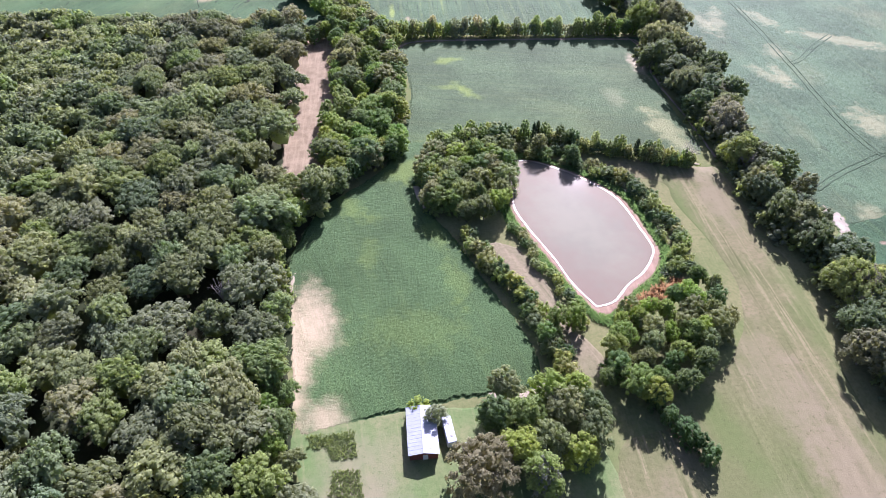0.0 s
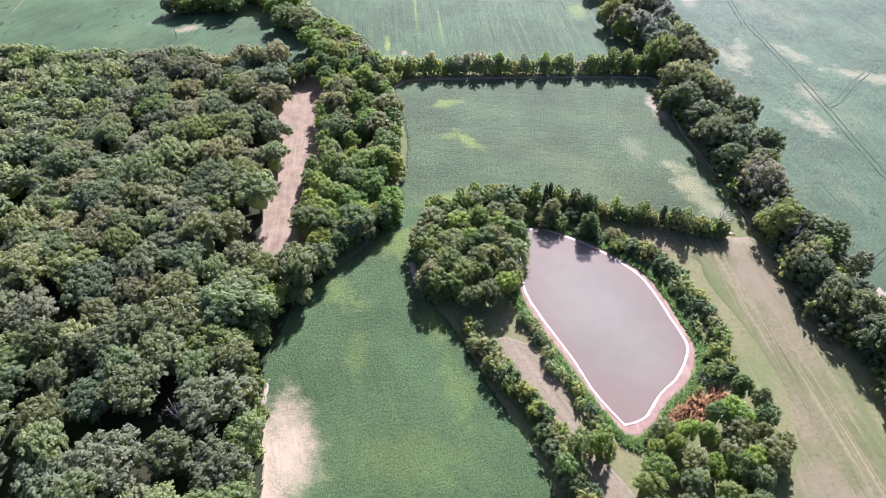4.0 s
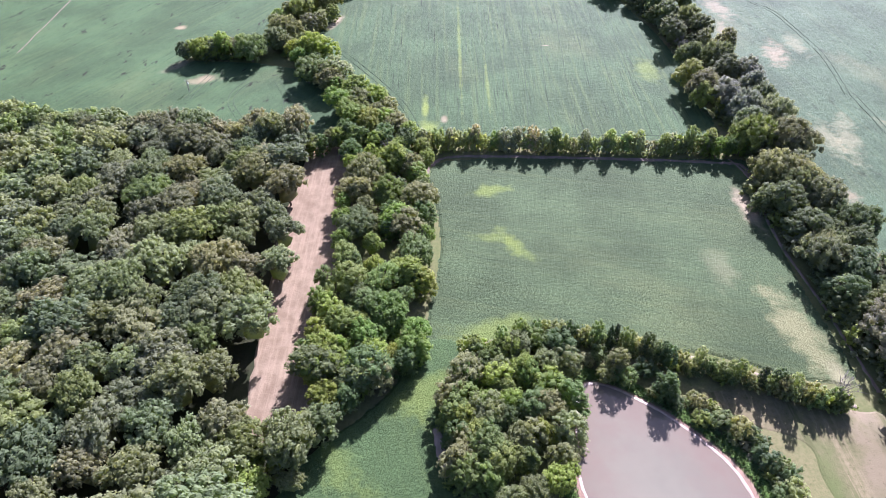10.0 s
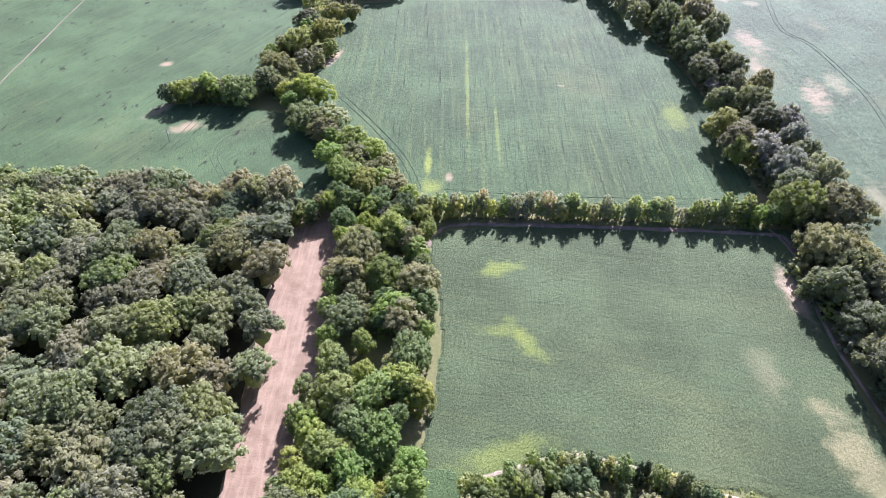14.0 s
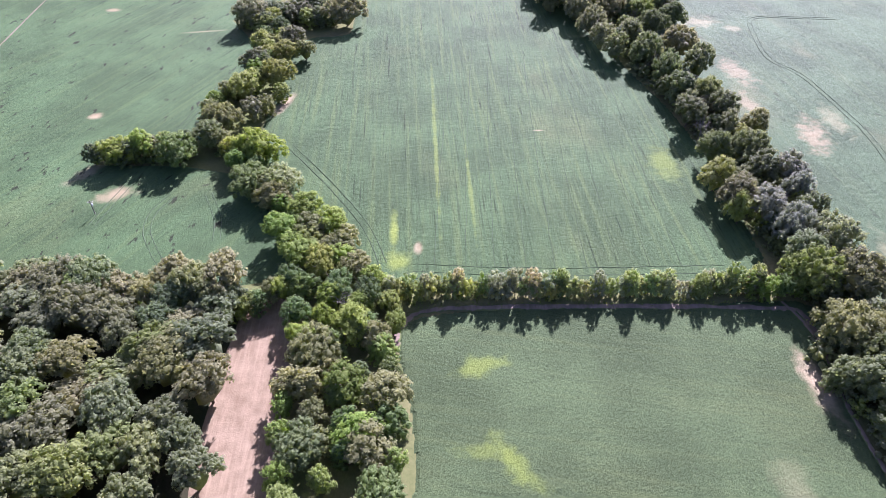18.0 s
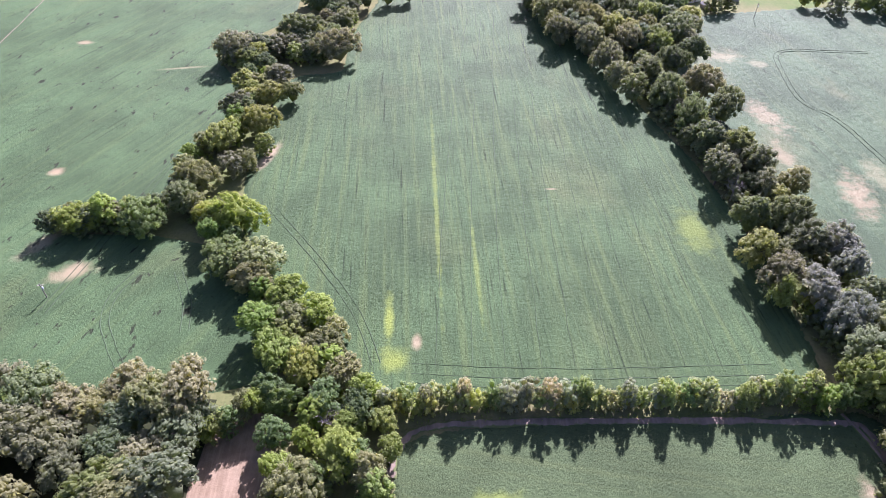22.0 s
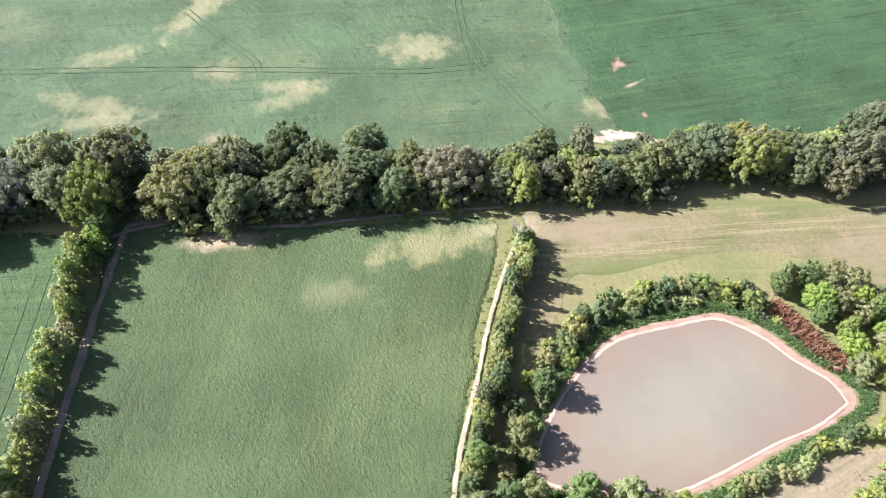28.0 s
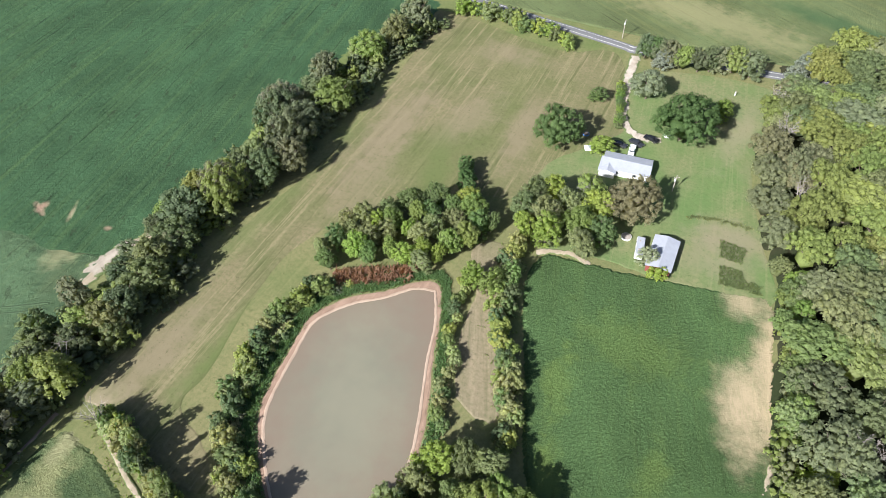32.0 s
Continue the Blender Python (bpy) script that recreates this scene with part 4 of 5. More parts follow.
def make_kind(key, seed, radius, base, top, lobes, leaves, size, cone=0.0, trunk=0.28, lump=0.27, dome=False):
    v, f = crown_data(seed, radius, base, top, lobes, leaves, size, cone, lump, dome)
    CROWNS[key] = (v, f)
    SHAPE[key[0]] = (radius, top)
    crown = mesh_of("crown", v, f, foliage)
    crown.polygons.foreach_set("use_smooth", [True] * len(crown.polygons))
    KINDS[key] = (crown, trunk_mesh(seed, top, trunk, radius, bark))


for k in range(6):
    make_kind(("broad", k), 10 + k, 5.5, 1.0, 12.5, 58 + 4 * (k % 3), 1700, 0.34, 0.0, 0.28, 0.2)
for k in range(5):
    make_kind(("oak", k), 120 + k, 7.0, 1.5, 14.0, 84, 1850, 0.38, 0.0, 0.34, 0.165, True)
for k in range(3):
    make_kind(("great", k), 20 + k, 9.5, 1.0, 14.5, 120 + 6 * k, 3800, 0.37, 0.0, 0.42, 0.145)
for k in range(4):
    make_kind(("tall", k), 30 + k, 3.6, 0.4, 11.0, 40, 1050, 0.31, 0.25, 0.22, 0.25)
for k in range(5):
    make_kind(("shrub", k), 50 + k, 2.3, -0.2, 4.2, 16, 460, 0.27, 0.1, 0.1, 0.34)
for k in range(3):
    make_kind(("thicket", k), 80 + k, 2.3, -0.2, 4.2, 8, 110, 0.34, 0.1, 0.1, 0.42)
    make_kind(("distant", k), 90 + k, 7.0, 1.0, 13.5, 54, 700, 0.55, 0.0, 0.28, 0.19, True)
for k in range(2):
    make_kind(("cedar", k), 70 + k, 2.2, 0.2, 7.0, 24, 400, 0.3, 0.75, 0.16, 0.3)

PALETTES = {
    "wood": [(0.198, 0.232, 0.12), (0.18, 0.218, 0.112), (0.228, 0.255, 0.131), (0.16, 0.198, 0.113), (0.238, 0.26, 0.152), (0.202, 0.221, 0.13), (0.192, 0.244, 0.1), (0.177, 0.205, 0.126), (0.213, 0.245, 0.12), (0.168, 0.21, 0.11)],
    "edge": [(0.175, 0.249, 0.068), (0.221, 0.290, 0.075), (0.146, 0.206, 0.080), (0.251, 0.303, 0.080), (0.175, 0.212, 0.102), (0.198, 0.254, 0.085), (0.222, 0.249, 0.125), (0.134, 0.188, 0.080)],
    "hedge": [(0.165, 0.2, 0.098), (0.195, 0.222, 0.112), (0.208, 0.252, 0.088), (0.192, 0.216, 0.14), (0.144, 0.182, 0.098), (0.184, 0.208, 0.128), (0.232, 0.268, 0.1), (0.134, 0.167, 0.098)],
    "shrub": [(0.251, 0.297, 0.097), (0.193, 0.249, 0.097), (0.271, 0.303, 0.136), (0.163, 0.218, 0.097), (0.250, 0.278, 0.143), (0.129, 0.176, 0.091)],
    "north": [(0.262, 0.305, 0.135), (0.295, 0.325, 0.175), (0.215, 0.272, 0.12), (0.265, 0.29, 0.205), (0.3, 0.335, 0.13), (0.315, 0.315, 0.215)],
    "grey": [(0.22, 0.215, 0.16)], "silver": [(0.23, 0.245, 0.21)], "yard": [(0.222, 0.256, 0.088), (0.196, 0.24, 0.082), (0.2, 0.215, 0.125), (0.17, 0.206, 0.1)], "brown": [(0.2, 0.178, 0.108)], "pale": [(0.22, 0.245, 0.165)],
    "dark": [(0.085, 0.135, 0.05), (0.095, 0.15, 0.055), (0.11, 0.165, 0.065)], "yellow": [(0.225, 0.27, 0.062)], "rust": [(0.26, 0.13, 0.09)], "conifer": [(0.075, 0.105, 0.06)],
}
pick = random.Random(4)


def plant(kind, x, y, radius, palette, label, group, name="tree", category="tree", height=None):
    """One tree or shrub of a crown radius, with its trunk and crown."""
    k = pick.choice([key for key in KINDS if key[0] == kind])
    crown, trunk = KINDS[k]
    r0, h0 = SHAPE[kind]
    height = height or 0.9 * radius + 6
    thing, wide = new(name), pick.uniform(0.84, 1.2)
    thing.matrix_basis = Matrix.LocRotScale((x, y, 0), Euler((pick.uniform(-0.09, 0.09), pick.uniform(-0.09, 0.09), pick.uniform(0, 6.28))), (radius / r0 * wide, radius / r0 / wide, height / h0))
    c, t = new("crown", crown), new("trunk", trunk)
    c.parent = t.parent = thing
    base = pick.choice(PALETTES[palette])
    f = pick.uniform(0.86, 1.16)
    c.color = (base[0] * f * pick.uniform(0.92, 1.1), base[1] * f, base[2] * f, 1)
    return tagged(thing, label, category, group)


def shrub(x, y, radius, palette, label, group, height=None):
    return plant("shrub", x, y, radius, palette, label, group, "shrub", "shrub", height or radius * 1.7)


def inside(x, y, ring):
    hit = False
    for (ax, ay), (bx, by) in zip(ring, ring[1:] + ring[:1]):
        if (ay > y) != (by > y) and x < (bx - ax) * (y - ay) / (by - ay) + ax:
            hit = not hit
    return hit


def scatter(ring, gap, seed, tries=6000):
    r, out, cells = random.Random(seed), [], {}
    xs, ys = [p[0] for p in ring], [p[1] for p in ring]
    for _ in range(tries):
        x, y = r.uniform(min(xs), max(xs)), r.uniform(min(ys), max(ys))
        if not inside(x, y, ring):
            continue
        c = (int(x // gap), int(y // gap))
        if all(math.hypot(x - a, y - b) > gap for i in (-1, 0, 1) for j in (-1, 0, 1) for a, b in cells.get((c[0] + i, c[1] + j), ())):
            cells.setdefault(c, []).append((x, y))
            out.append((x, y))
    return out


def along(points, gap, width, seed):
    r, out, left = random.Random(seed), [], 0.0
    line = smooth_ring(points, 12, 0, False)
    for (ax, ay), (bx, by) in zip(line, line[1:]):
        length = math.hypot(bx - ax, by - ay)
        while left < length:
            t, o = left / length, r.uniform(-width, width) / 2
            out.append((ax + (bx - ax) * t - (by - ay) / length * o, ay + (by - ay) * t + (bx - ax) / length * o))
            left += gap * r.uniform(0.7, 1.3)
        left -= length
    return out


def shrub_row(points, gap, width, seed, palette, label, group, size, height=None):
    for x, y in along(points, gap, width, seed):
        r = pick.uniform(*size)
        shrub(x, y, r, palette, label, group, height and r * height * pick.uniform(0.85, 1.15))


def brush(name, places, size, tall, palette, label):
    """A thicket of shrubs that nobody could count, one piece of each leaf colour."""
    colours = PALETTES[palette]
    heaps = [[] for c in colours]
    for x, y in places:
        v, f = CROWNS[pick.choice([key for key in KINDS if key[0] == "thicket"])]
        a, s, h = pick.uniform(0, 6.28), pick.uniform(*size) / 2.3, pick.uniform(*tall) / 4.2
        turn = np.array([[math.cos(a) * s, -math.sin(a) * s, 0], [math.sin(a) * s, math.cos(a) * s, 0], [0, 0, h]])
        pick.choice(heaps).append((v @ turn.T + (x, y, 0), f))
    for colour, heap in zip(colours, heaps):
        vs, fs, n = [], [], 0
        for v, f in heap:
            vs.append(v)
            fs += [tuple(i + n for i in face) for face in f]
            n += len(v)
        if vs:
            ob = new(name, mesh_of(name, np.concatenate(vs), fs, foliage))
            ob.data.polygons.foreach_set("use_smooth", [True] * len(ob.data.polygons))
            ob.color = (*colour, 1)
            tagged(ob, label, "thicket", kind="stuff")


def tree_row(points, gap, width, seed, palette, label, group, size):
    for x, y in along(points, gap, width, seed):
        plant(pick.choice(("broad", "tall")), x, y, pick.uniform(*size), palette, label, group, "hedgerow_tree" if "hedgerow" in group else "tree")


OPEN_LINE = [(-50, 205), (-48, 185), (-46.5, 160), (-46, 135), (-45, 120), (-43.5, 107), (-42, 98)]


def in_clearing(x, y, room):
    return any(math.hypot(x - a, y - b) < room for a, b in smooth_ring(OPEN_LINE, 6, 0, False))


def grove(ring, gap, seed, palette, label, group, size):
    for x, y in scatter(ring, gap, seed):
        if in_clearing(x, y, 5.4):
            continue
        plant(pick.choice(("broad", "tall", "broad")), x, y, pick.uniform(*size), palette, label, group)


def trees(places, palette, label, group):
    name = "hedgerow_tree" if "hedgerow" in group else "tree"
    for x, y, r in places:
        plant("tall" if r < 5 else "broad" if r < 7.8 else "great", x, y, r, palette, label, group, name, height=0.9 * r + (9.0 if y > 215 else 7.5) if "tall hedgerow" in group else 0.9 * r + 6)


# the long tall hedgerow on the east
taken = []
for places in (T_HEDGE_FAR_ONE, T_HEDGE_FAR_TWO, T_HEDGE_MID, T_HEDGE_NEAR):
    fresh = [p for p in places if all(math.hypot(p[0] - q[0], p[1] - q[1]) > 4.2 for q in taken)]
    taken += fresh
    trees(fresh, "hedge", "mature deciduous tree in the long tall hedgerow", "tall hedgerow trees")
trees(T_HEDGE_SILVER, "silver", "silvery green tree in the long tall hedgerow", "tall hedgerow trees")
trees(T_HEDGE_GREY, "grey", "greyish olive tree in the long tall hedgerow", "tall hedgerow trees")
brush("hedge_thicket", along([(x - 7, y) for x, y in HEDGE_E], 2.8, 6, 2) + along([(x + 6, y) for x, y in HEDGE_E], 3.6, 7, 22) + along(HEDGE_E, 5.0, 8, 23), (2.6, 4.8), (3.6, 8.0), "hedge", "dense thicket at the foot of the tall hedgerow")
tree_row([(x - 1, y) for x, y in HEDGE_E if 40 < y], 6.8, 17, 49, "hedge", "leafy tree filling the long tall hedgerow", "tall hedgerow trees", (3.6, 5.8))
far_end = scatter([(58, 445), (70, 428), (120, 424), (134, 468), (140, 560), (70, 560), (48, 480)], 9.0, 55)
for x, y in far_end:
    if all(math.hypot(x - q[0], y - q[1]) > 5.5 for q in taken):
        plant("broad", x, y, pick.uniform(5.8, 8.0), "hedge", "mature deciduous tree in the long tall hedgerow", "tall hedgerow trees", "hedgerow_tree", height=pick.uniform(12, 16))
# the hedgerow on the west of the wide field
trees(T_CW_FAR, "hedge", "deciduous tree in the field hedgerow", "field hedgerow trees")
trees(T_CW_NEAR, "edge", "bright green tree in the field hedgerow", "field hedgerow trees")
brush("hedge_thicket", along(HEDGE_CW, 2.5, 9, 41) + along(SPUR, 2.0, 6, 44), (2.4, 4.4), (3.2, 6.5), "edge", "dense leafy thicket filling the field hedgerow")
tree_row(HEDGE_CW[1:9], 7.0, 8, 42, "edge", "yellow-green tree in the field hedgerow", "field hedgerow trees", (3.4, 5.6))
tree_row(HEDGE_CW[7:], 6.0, 12, 50, "hedge", "olive green tree in the field hedgerow", "field hedgerow trees", (3.6, 6.0))
tree_row([(-88, 410), (-74, 420), (-62, 416), (-57, 436), (-54, 460), (-44, 486)], 5.5, 9, 52, "hedge", "dark green tree filling the field hedgerow", "field hedgerow trees", (4.2, 6.8))
tree_row([(-130, 292)] + SPUR, 3.0, 7, 43, "hedge", "olive green tree at the hedgerow spur", "field hedgerow trees", (3.4, 4.8))
tree_row([(93, 222), (102, 222), (112, 224)], 4.5, 5, 45, "edge", "bright green tree where two hedges meet", "tall hedgerow trees", (3.4, 4.6))
# the wood's edge beside the field
SOUTH_EDGE = [(-47, 48), (-48, 60), (-44, 78), (-37, 91), (-29, 101), (-21, 110), (-15, 120)]
tree_row(SOUTH_EDGE, 4.6, 5, 46, "edge", "yellow-green tree at the edge of the wood", "wood edge trees", (2.8, 4.4))
brush("wood_edge_thicket", along(SOUTH_EDGE, 2.4, 6, 47), (1.8, 3.2), (2.4, 4.6), "edge", "leafy bushes crowding the edge of the wood")
tree_row([(x - 4, y) for x, y in WOOD_SE[3:]], 6.0, 3, 48, "edge", "yellow-green tree at the edge of the wood", "wood edge trees", (3.2, 4.8))
tree_row([(-60, 213), (-48, 216), (-36, 219)], 3.6, 5, 51, "edge", "bright green tree at the head of the clearing", "belt trees", (3.4, 5.0))
# the belt beside the clearing
trees(T_BELT_ONE + T_BELT_TWO, "edge", "bright green tree in the belt beside the clearing", "belt trees")
grove(BELT, 7.0, 6, "edge", "bright green tree in the belt beside the clearing", "belt trees", (3.4, 4.8))
trees(T_BELT_YELLOW, "yellow", "yellow-green tree in the belt beside the clearing", "belt trees")
# low hedges
shrub_row(HEDGE_N, 2.5, 2.8, 3, "north", "leafy yellow-green hedge shrub", "north hedge shrubs", (2.1, 3.3), 2.9)
for x, y in along(HEDGE_N, 9.0, 2.0, 92):
    plant("tall", x, y, pick.uniform(2.4, 3.4), "north", "taller yellow-green tree in the north hedge", "north hedge shrubs", height=pick.uniform(9.5, 12.0))
brush("hedge_thicket", along(SHRUB_S, 1.6, 3.0, 91), (1.5, 2.6), (3.4, 5.6), "shrub", "yellow-green thicket along the low hedge")
for x, y in along(SHRUB_S, 2.1, 3.4, 9):
    what = pick.random()
    if what < 0.1:
        plant("cedar", x, y, pick.uniform(1.5, 2.1), "conifer", "dark green cedar in the hedge north of the pond", "low hedge shrubs", "cedar", "tree", pick.uniform(8, 10.5))
    elif what < 0.5:
        plant("tall", x, y, pick.uniform(2.0, 3.0), "shrub", "slender yellow-green tree in the hedge north of the pond", "low hedge shrubs", height=pick.uniform(7.5, 11.0))
    else:
        shrub(x, y, pick.uniform(1.7, 2.7), "shrub", "yellow-green shrub in the low hedge", "low hedge shrubs", pick.uniform(5.0, 7.6))
shrub_row(HEDGE_A, 1.7, 5.0, 10, "shrub", "leafy shrub in the hedge beside the field", "field hedge shrubs", (1.9, 3.0), 2.1)
shrub_row(BANK_W, 3.2, 3.4, 11, "shrub", "small bush on the pond bank", "bank bushes", (1.4, 2.4), 1.6)
rim = smooth_ring(POND, 6, 0)
east_rim = [q for q in grown(rim, 8.0) if q[0] > 62 and 48 < q[1] < 106]
shrub_row(east_rim[::3], 2.5, 5.5, 12, "shrub", "rounded green bush on the pond bank", "bank bushes", (1.8, 3.4), 1.6)
brush("bank_thicket", along(east_rim[::3], 1.5, 7.5, 62), (1.2, 2.2), (1.6, 3.4), "shrub", "low yellow-green thicket along the pond bank")
shrub_row(BANK_NE, 2.4, 8.0, 13, "shrub", "rounded green bush on the pond bank", "bank bushes", (1.6, 3.2), 1.7)
shore_line = smooth_ring(POND, 6, 0)
shore_line = [q for q in grown(shore_line, 5.8) if q[0] > 52 and 46 < q[1] < 112]
brush("bank_thicket", along(shore_line[::3], 3.4, 2.4, 61), (0.9, 1.8), (1.2, 2.6), "north", "small yellow-green bushes hugging the pond shore")
# groves round the pond and house
grove(NECK_E, 5.5, 7, "edge", "green tree in the grove beside the pond", "grove trees", (3.6, 5.6))
grove(GROVE_N, 5.6, 8, "edge", "green tree in the grove beside the pond", "grove trees", (3.4, 5.4))
grove(GROVE_S, 4.6, 14, "edge", "small yellow-green tree in the grove by the pond", "grove trees", (2.4, 4.4))
grove(GROVE_HOUSE, 6.2, 15, "edge", "green tree in the grove behind the house", "grove trees", (3.8, 5.8))
tree_row(ROADSIDE, 5.0, 3, 16, "hedge", "rounded tree beside the road", "roadside trees", (4.4, 6.0))
shrub_row(ROADSIDE_E, 3.4, 4, 17, "edge", "green bush beside the road", "roadside bushes", (3.0, 4.6), 1.8)
tree_row(ROADSIDE_W, 5.0, 4, 18, "silver", "silvery rounded tree beside the road", "roadside trees", (4.0, 5.2))
tree_row([(152, 478), (166, 484)], 7.0, 12, 19, "hedge", "tree beside the far farm", "far farm trees", (3.0, 6.0))
tree_row([(205, 482), (232, 480), (290, 490)], 6.0, 16, 20, "hedge", "tree beside the far farm", "far farm trees", (2.6, 7.0))
say = [("dark", "round green tree standing alone in the lawn"), ("dark", "big spreading dark green tree by the drive"), ("pale", "pale silvery green tree by the drive"),
       ("dark", "dark green tree at the meadow edge"), ("brown", "large brownish tree beside the house"), ("dark", "small round bush in the meadow"),
       ("edge", "green tree at the end of the lawn"), ("edge", "green bush beside the parked cars"),        ("dark", "dark conifer beside the road"), ("silver", "silvery tree beside the road")]
for (x, y, r), (palette, label) in zip(T_YARD, say):
    plant("tall" if r < 5 else "broad" if r < 7.8 else "great", x, y, r, palette, label, "yard trees", height=None if r > 5 else r * 1.6)
for x, y, r in T_DEAD + T_DEAD_WOOD:
    thing = new("dead_tree")
    thing.location = (x, y, 0)
    t = new("trunk", trunk_mesh(int(x), 14.5 if (x, y, r) in T_DEAD_WOOD else 0.9 * r + 5.5, 0.24, r, dead_wood, 8, 9))
    t.parent = thing
    tagged(thing, "bare grey dead tree with forked limbs", "dead tree", "dead trees")

plant("tall", 0.6, 0.9, 2.9, "pale", "grey-green tree leaning over the shed", "yard trees", height=6.6)
shrub(-3.4, 4.2, 3.0, "yellow", "yellow-green bush behind the shed", "yard trees", 4.2)
trees(T_WOODEDGE, "yard", "yellow-green tree at the wood edge by the lawn", "wood edge trees")
brush("wood_edge_thicket", along([(x - 2.5, y) for x, y in WOOD_YARD], 1.9, 5, 56) + along([(x - 3.5, y) for x, y in WOOD_SE[2:]], 2.2, 4, 57), (2.2, 3.8), (3.5, 7.5), "yard", "yellow-green bushes along the edge of the wood")
trees(T_GREY, "silver", "silvery grey tree beside the brownish one", "yard trees")
shrub_row(DRIVE_HEDGE, 2.4, 1.5, 31, "edge", "narrow green bush along the drive", "drive bushes", (1.3, 2.0), 1.5)
trees(T_PONDSOLO, "edge", "slender green tree on the pond bank", "bank trees")
# a short line of trees at the meadow edge
for x, y in ((55.5, 3.0), (58.0, -1.0), (62.5, -8.5), (64.0, -12.0)):
    plant("tall", x, y, pick.uniform(2.2, 3.2), "dark", "dark green tree at the meadow edge", "yard trees", height=pick.uniform(6.0, 8.0))
# the woodland
wood_ring = WOOD_SE[::-1] + [(-47, 108)] + WOOD_E[::-1] + WOOD_N + [(-235, 222), (-110, -140), (-34, -140)] + WOOD_YARD
wood_trees = [p for p in scatter(wood_ring, 8.4, 20, 18000) if not in_clearing(*p, 6.8) and all(math.hypot(p[0] - x, p[1] - y) > 3.6 for x, y, r in T_DEAD_WOOD)]
wood_trees.sort(key=lambda p: -p[0] + abs(p[1] - 40) * 0.06)
wood_edge = smooth_ring(WOOD_SE + [(-30, -22)] + WOOD_YARD[::-1], 6, 0, False)
for x, y in wood_trees[:290]:
    room = min(math.hypot(x - a, y - b) for a, b in wood_edge)
    spread = min(pick.uniform(5.6, 9.2), max(3.2, room + 1.2))
    plant("oak", x, y, spread, "yard" if y < 0 and x > -70 and pick.random() < 0.75 else "wood", "full-crowned oak in the dense woodland", "woodland trees", "oak_tree", "tree", min(pick.uniform(11.5, 16.5), spread * 2.3))
for x, y in along([(-60, 214), (-104, 217), (-150, 218), (-232, 217)], 6.5, 5, 53):
    if not in_clearing(x, y, 6.5):
        plant("oak", x, y, pick.uniform(4.4, 6.4), "wood", "oak at the outer edge of the woodland", "woodland trees", "oak_tree", "tree", pick.uniform(10.0, 14.0))
far_heaps = [[] for colour in PALETTES["wood"]]
for x, y in wood_trees[290:]:
    v, f = CROWNS[pick.choice([key for key in KINDS if key[0] == "distant"])]
    a, s, h = pick.uniform(0, 6.28), pick.uniform(0.8, 1.25), pick.uniform(0.88, 1.2)
    turn = np.array([[math.cos(a) * s, -math.sin(a) * s, 0], [math.sin(a) * s, math.cos(a) * s, 0], [0, 0, h]])
    pick.choice(far_heaps).append((v @ turn.T + (x, y, 0), f))
for colour, heap in zip(PALETTES["wood"], far_heaps):
    rest_v, rest_f, rest_n = [], [], 0
    for v, f in heap:
        rest_v.append(v)
        rest_f += [tuple(i + rest_n for i in face) for face in f]
        rest_n += len(v)
    if rest_v:
        far_wood = new("woodland", mesh_of("woodland", np.concatenate(rest_v), rest_f, foliage))
        far_wood.data.polygons.foreach_set("use_smooth", [True] * len(far_wood.data.polygons))
        far_wood.color = (colour[0] * 1.08, colour[1] * 1.08, colour[2] * 1.08, 1)
        tagged(far_wood, "continuous canopy of dark green woodland trees", "woodland", kind="stuff")


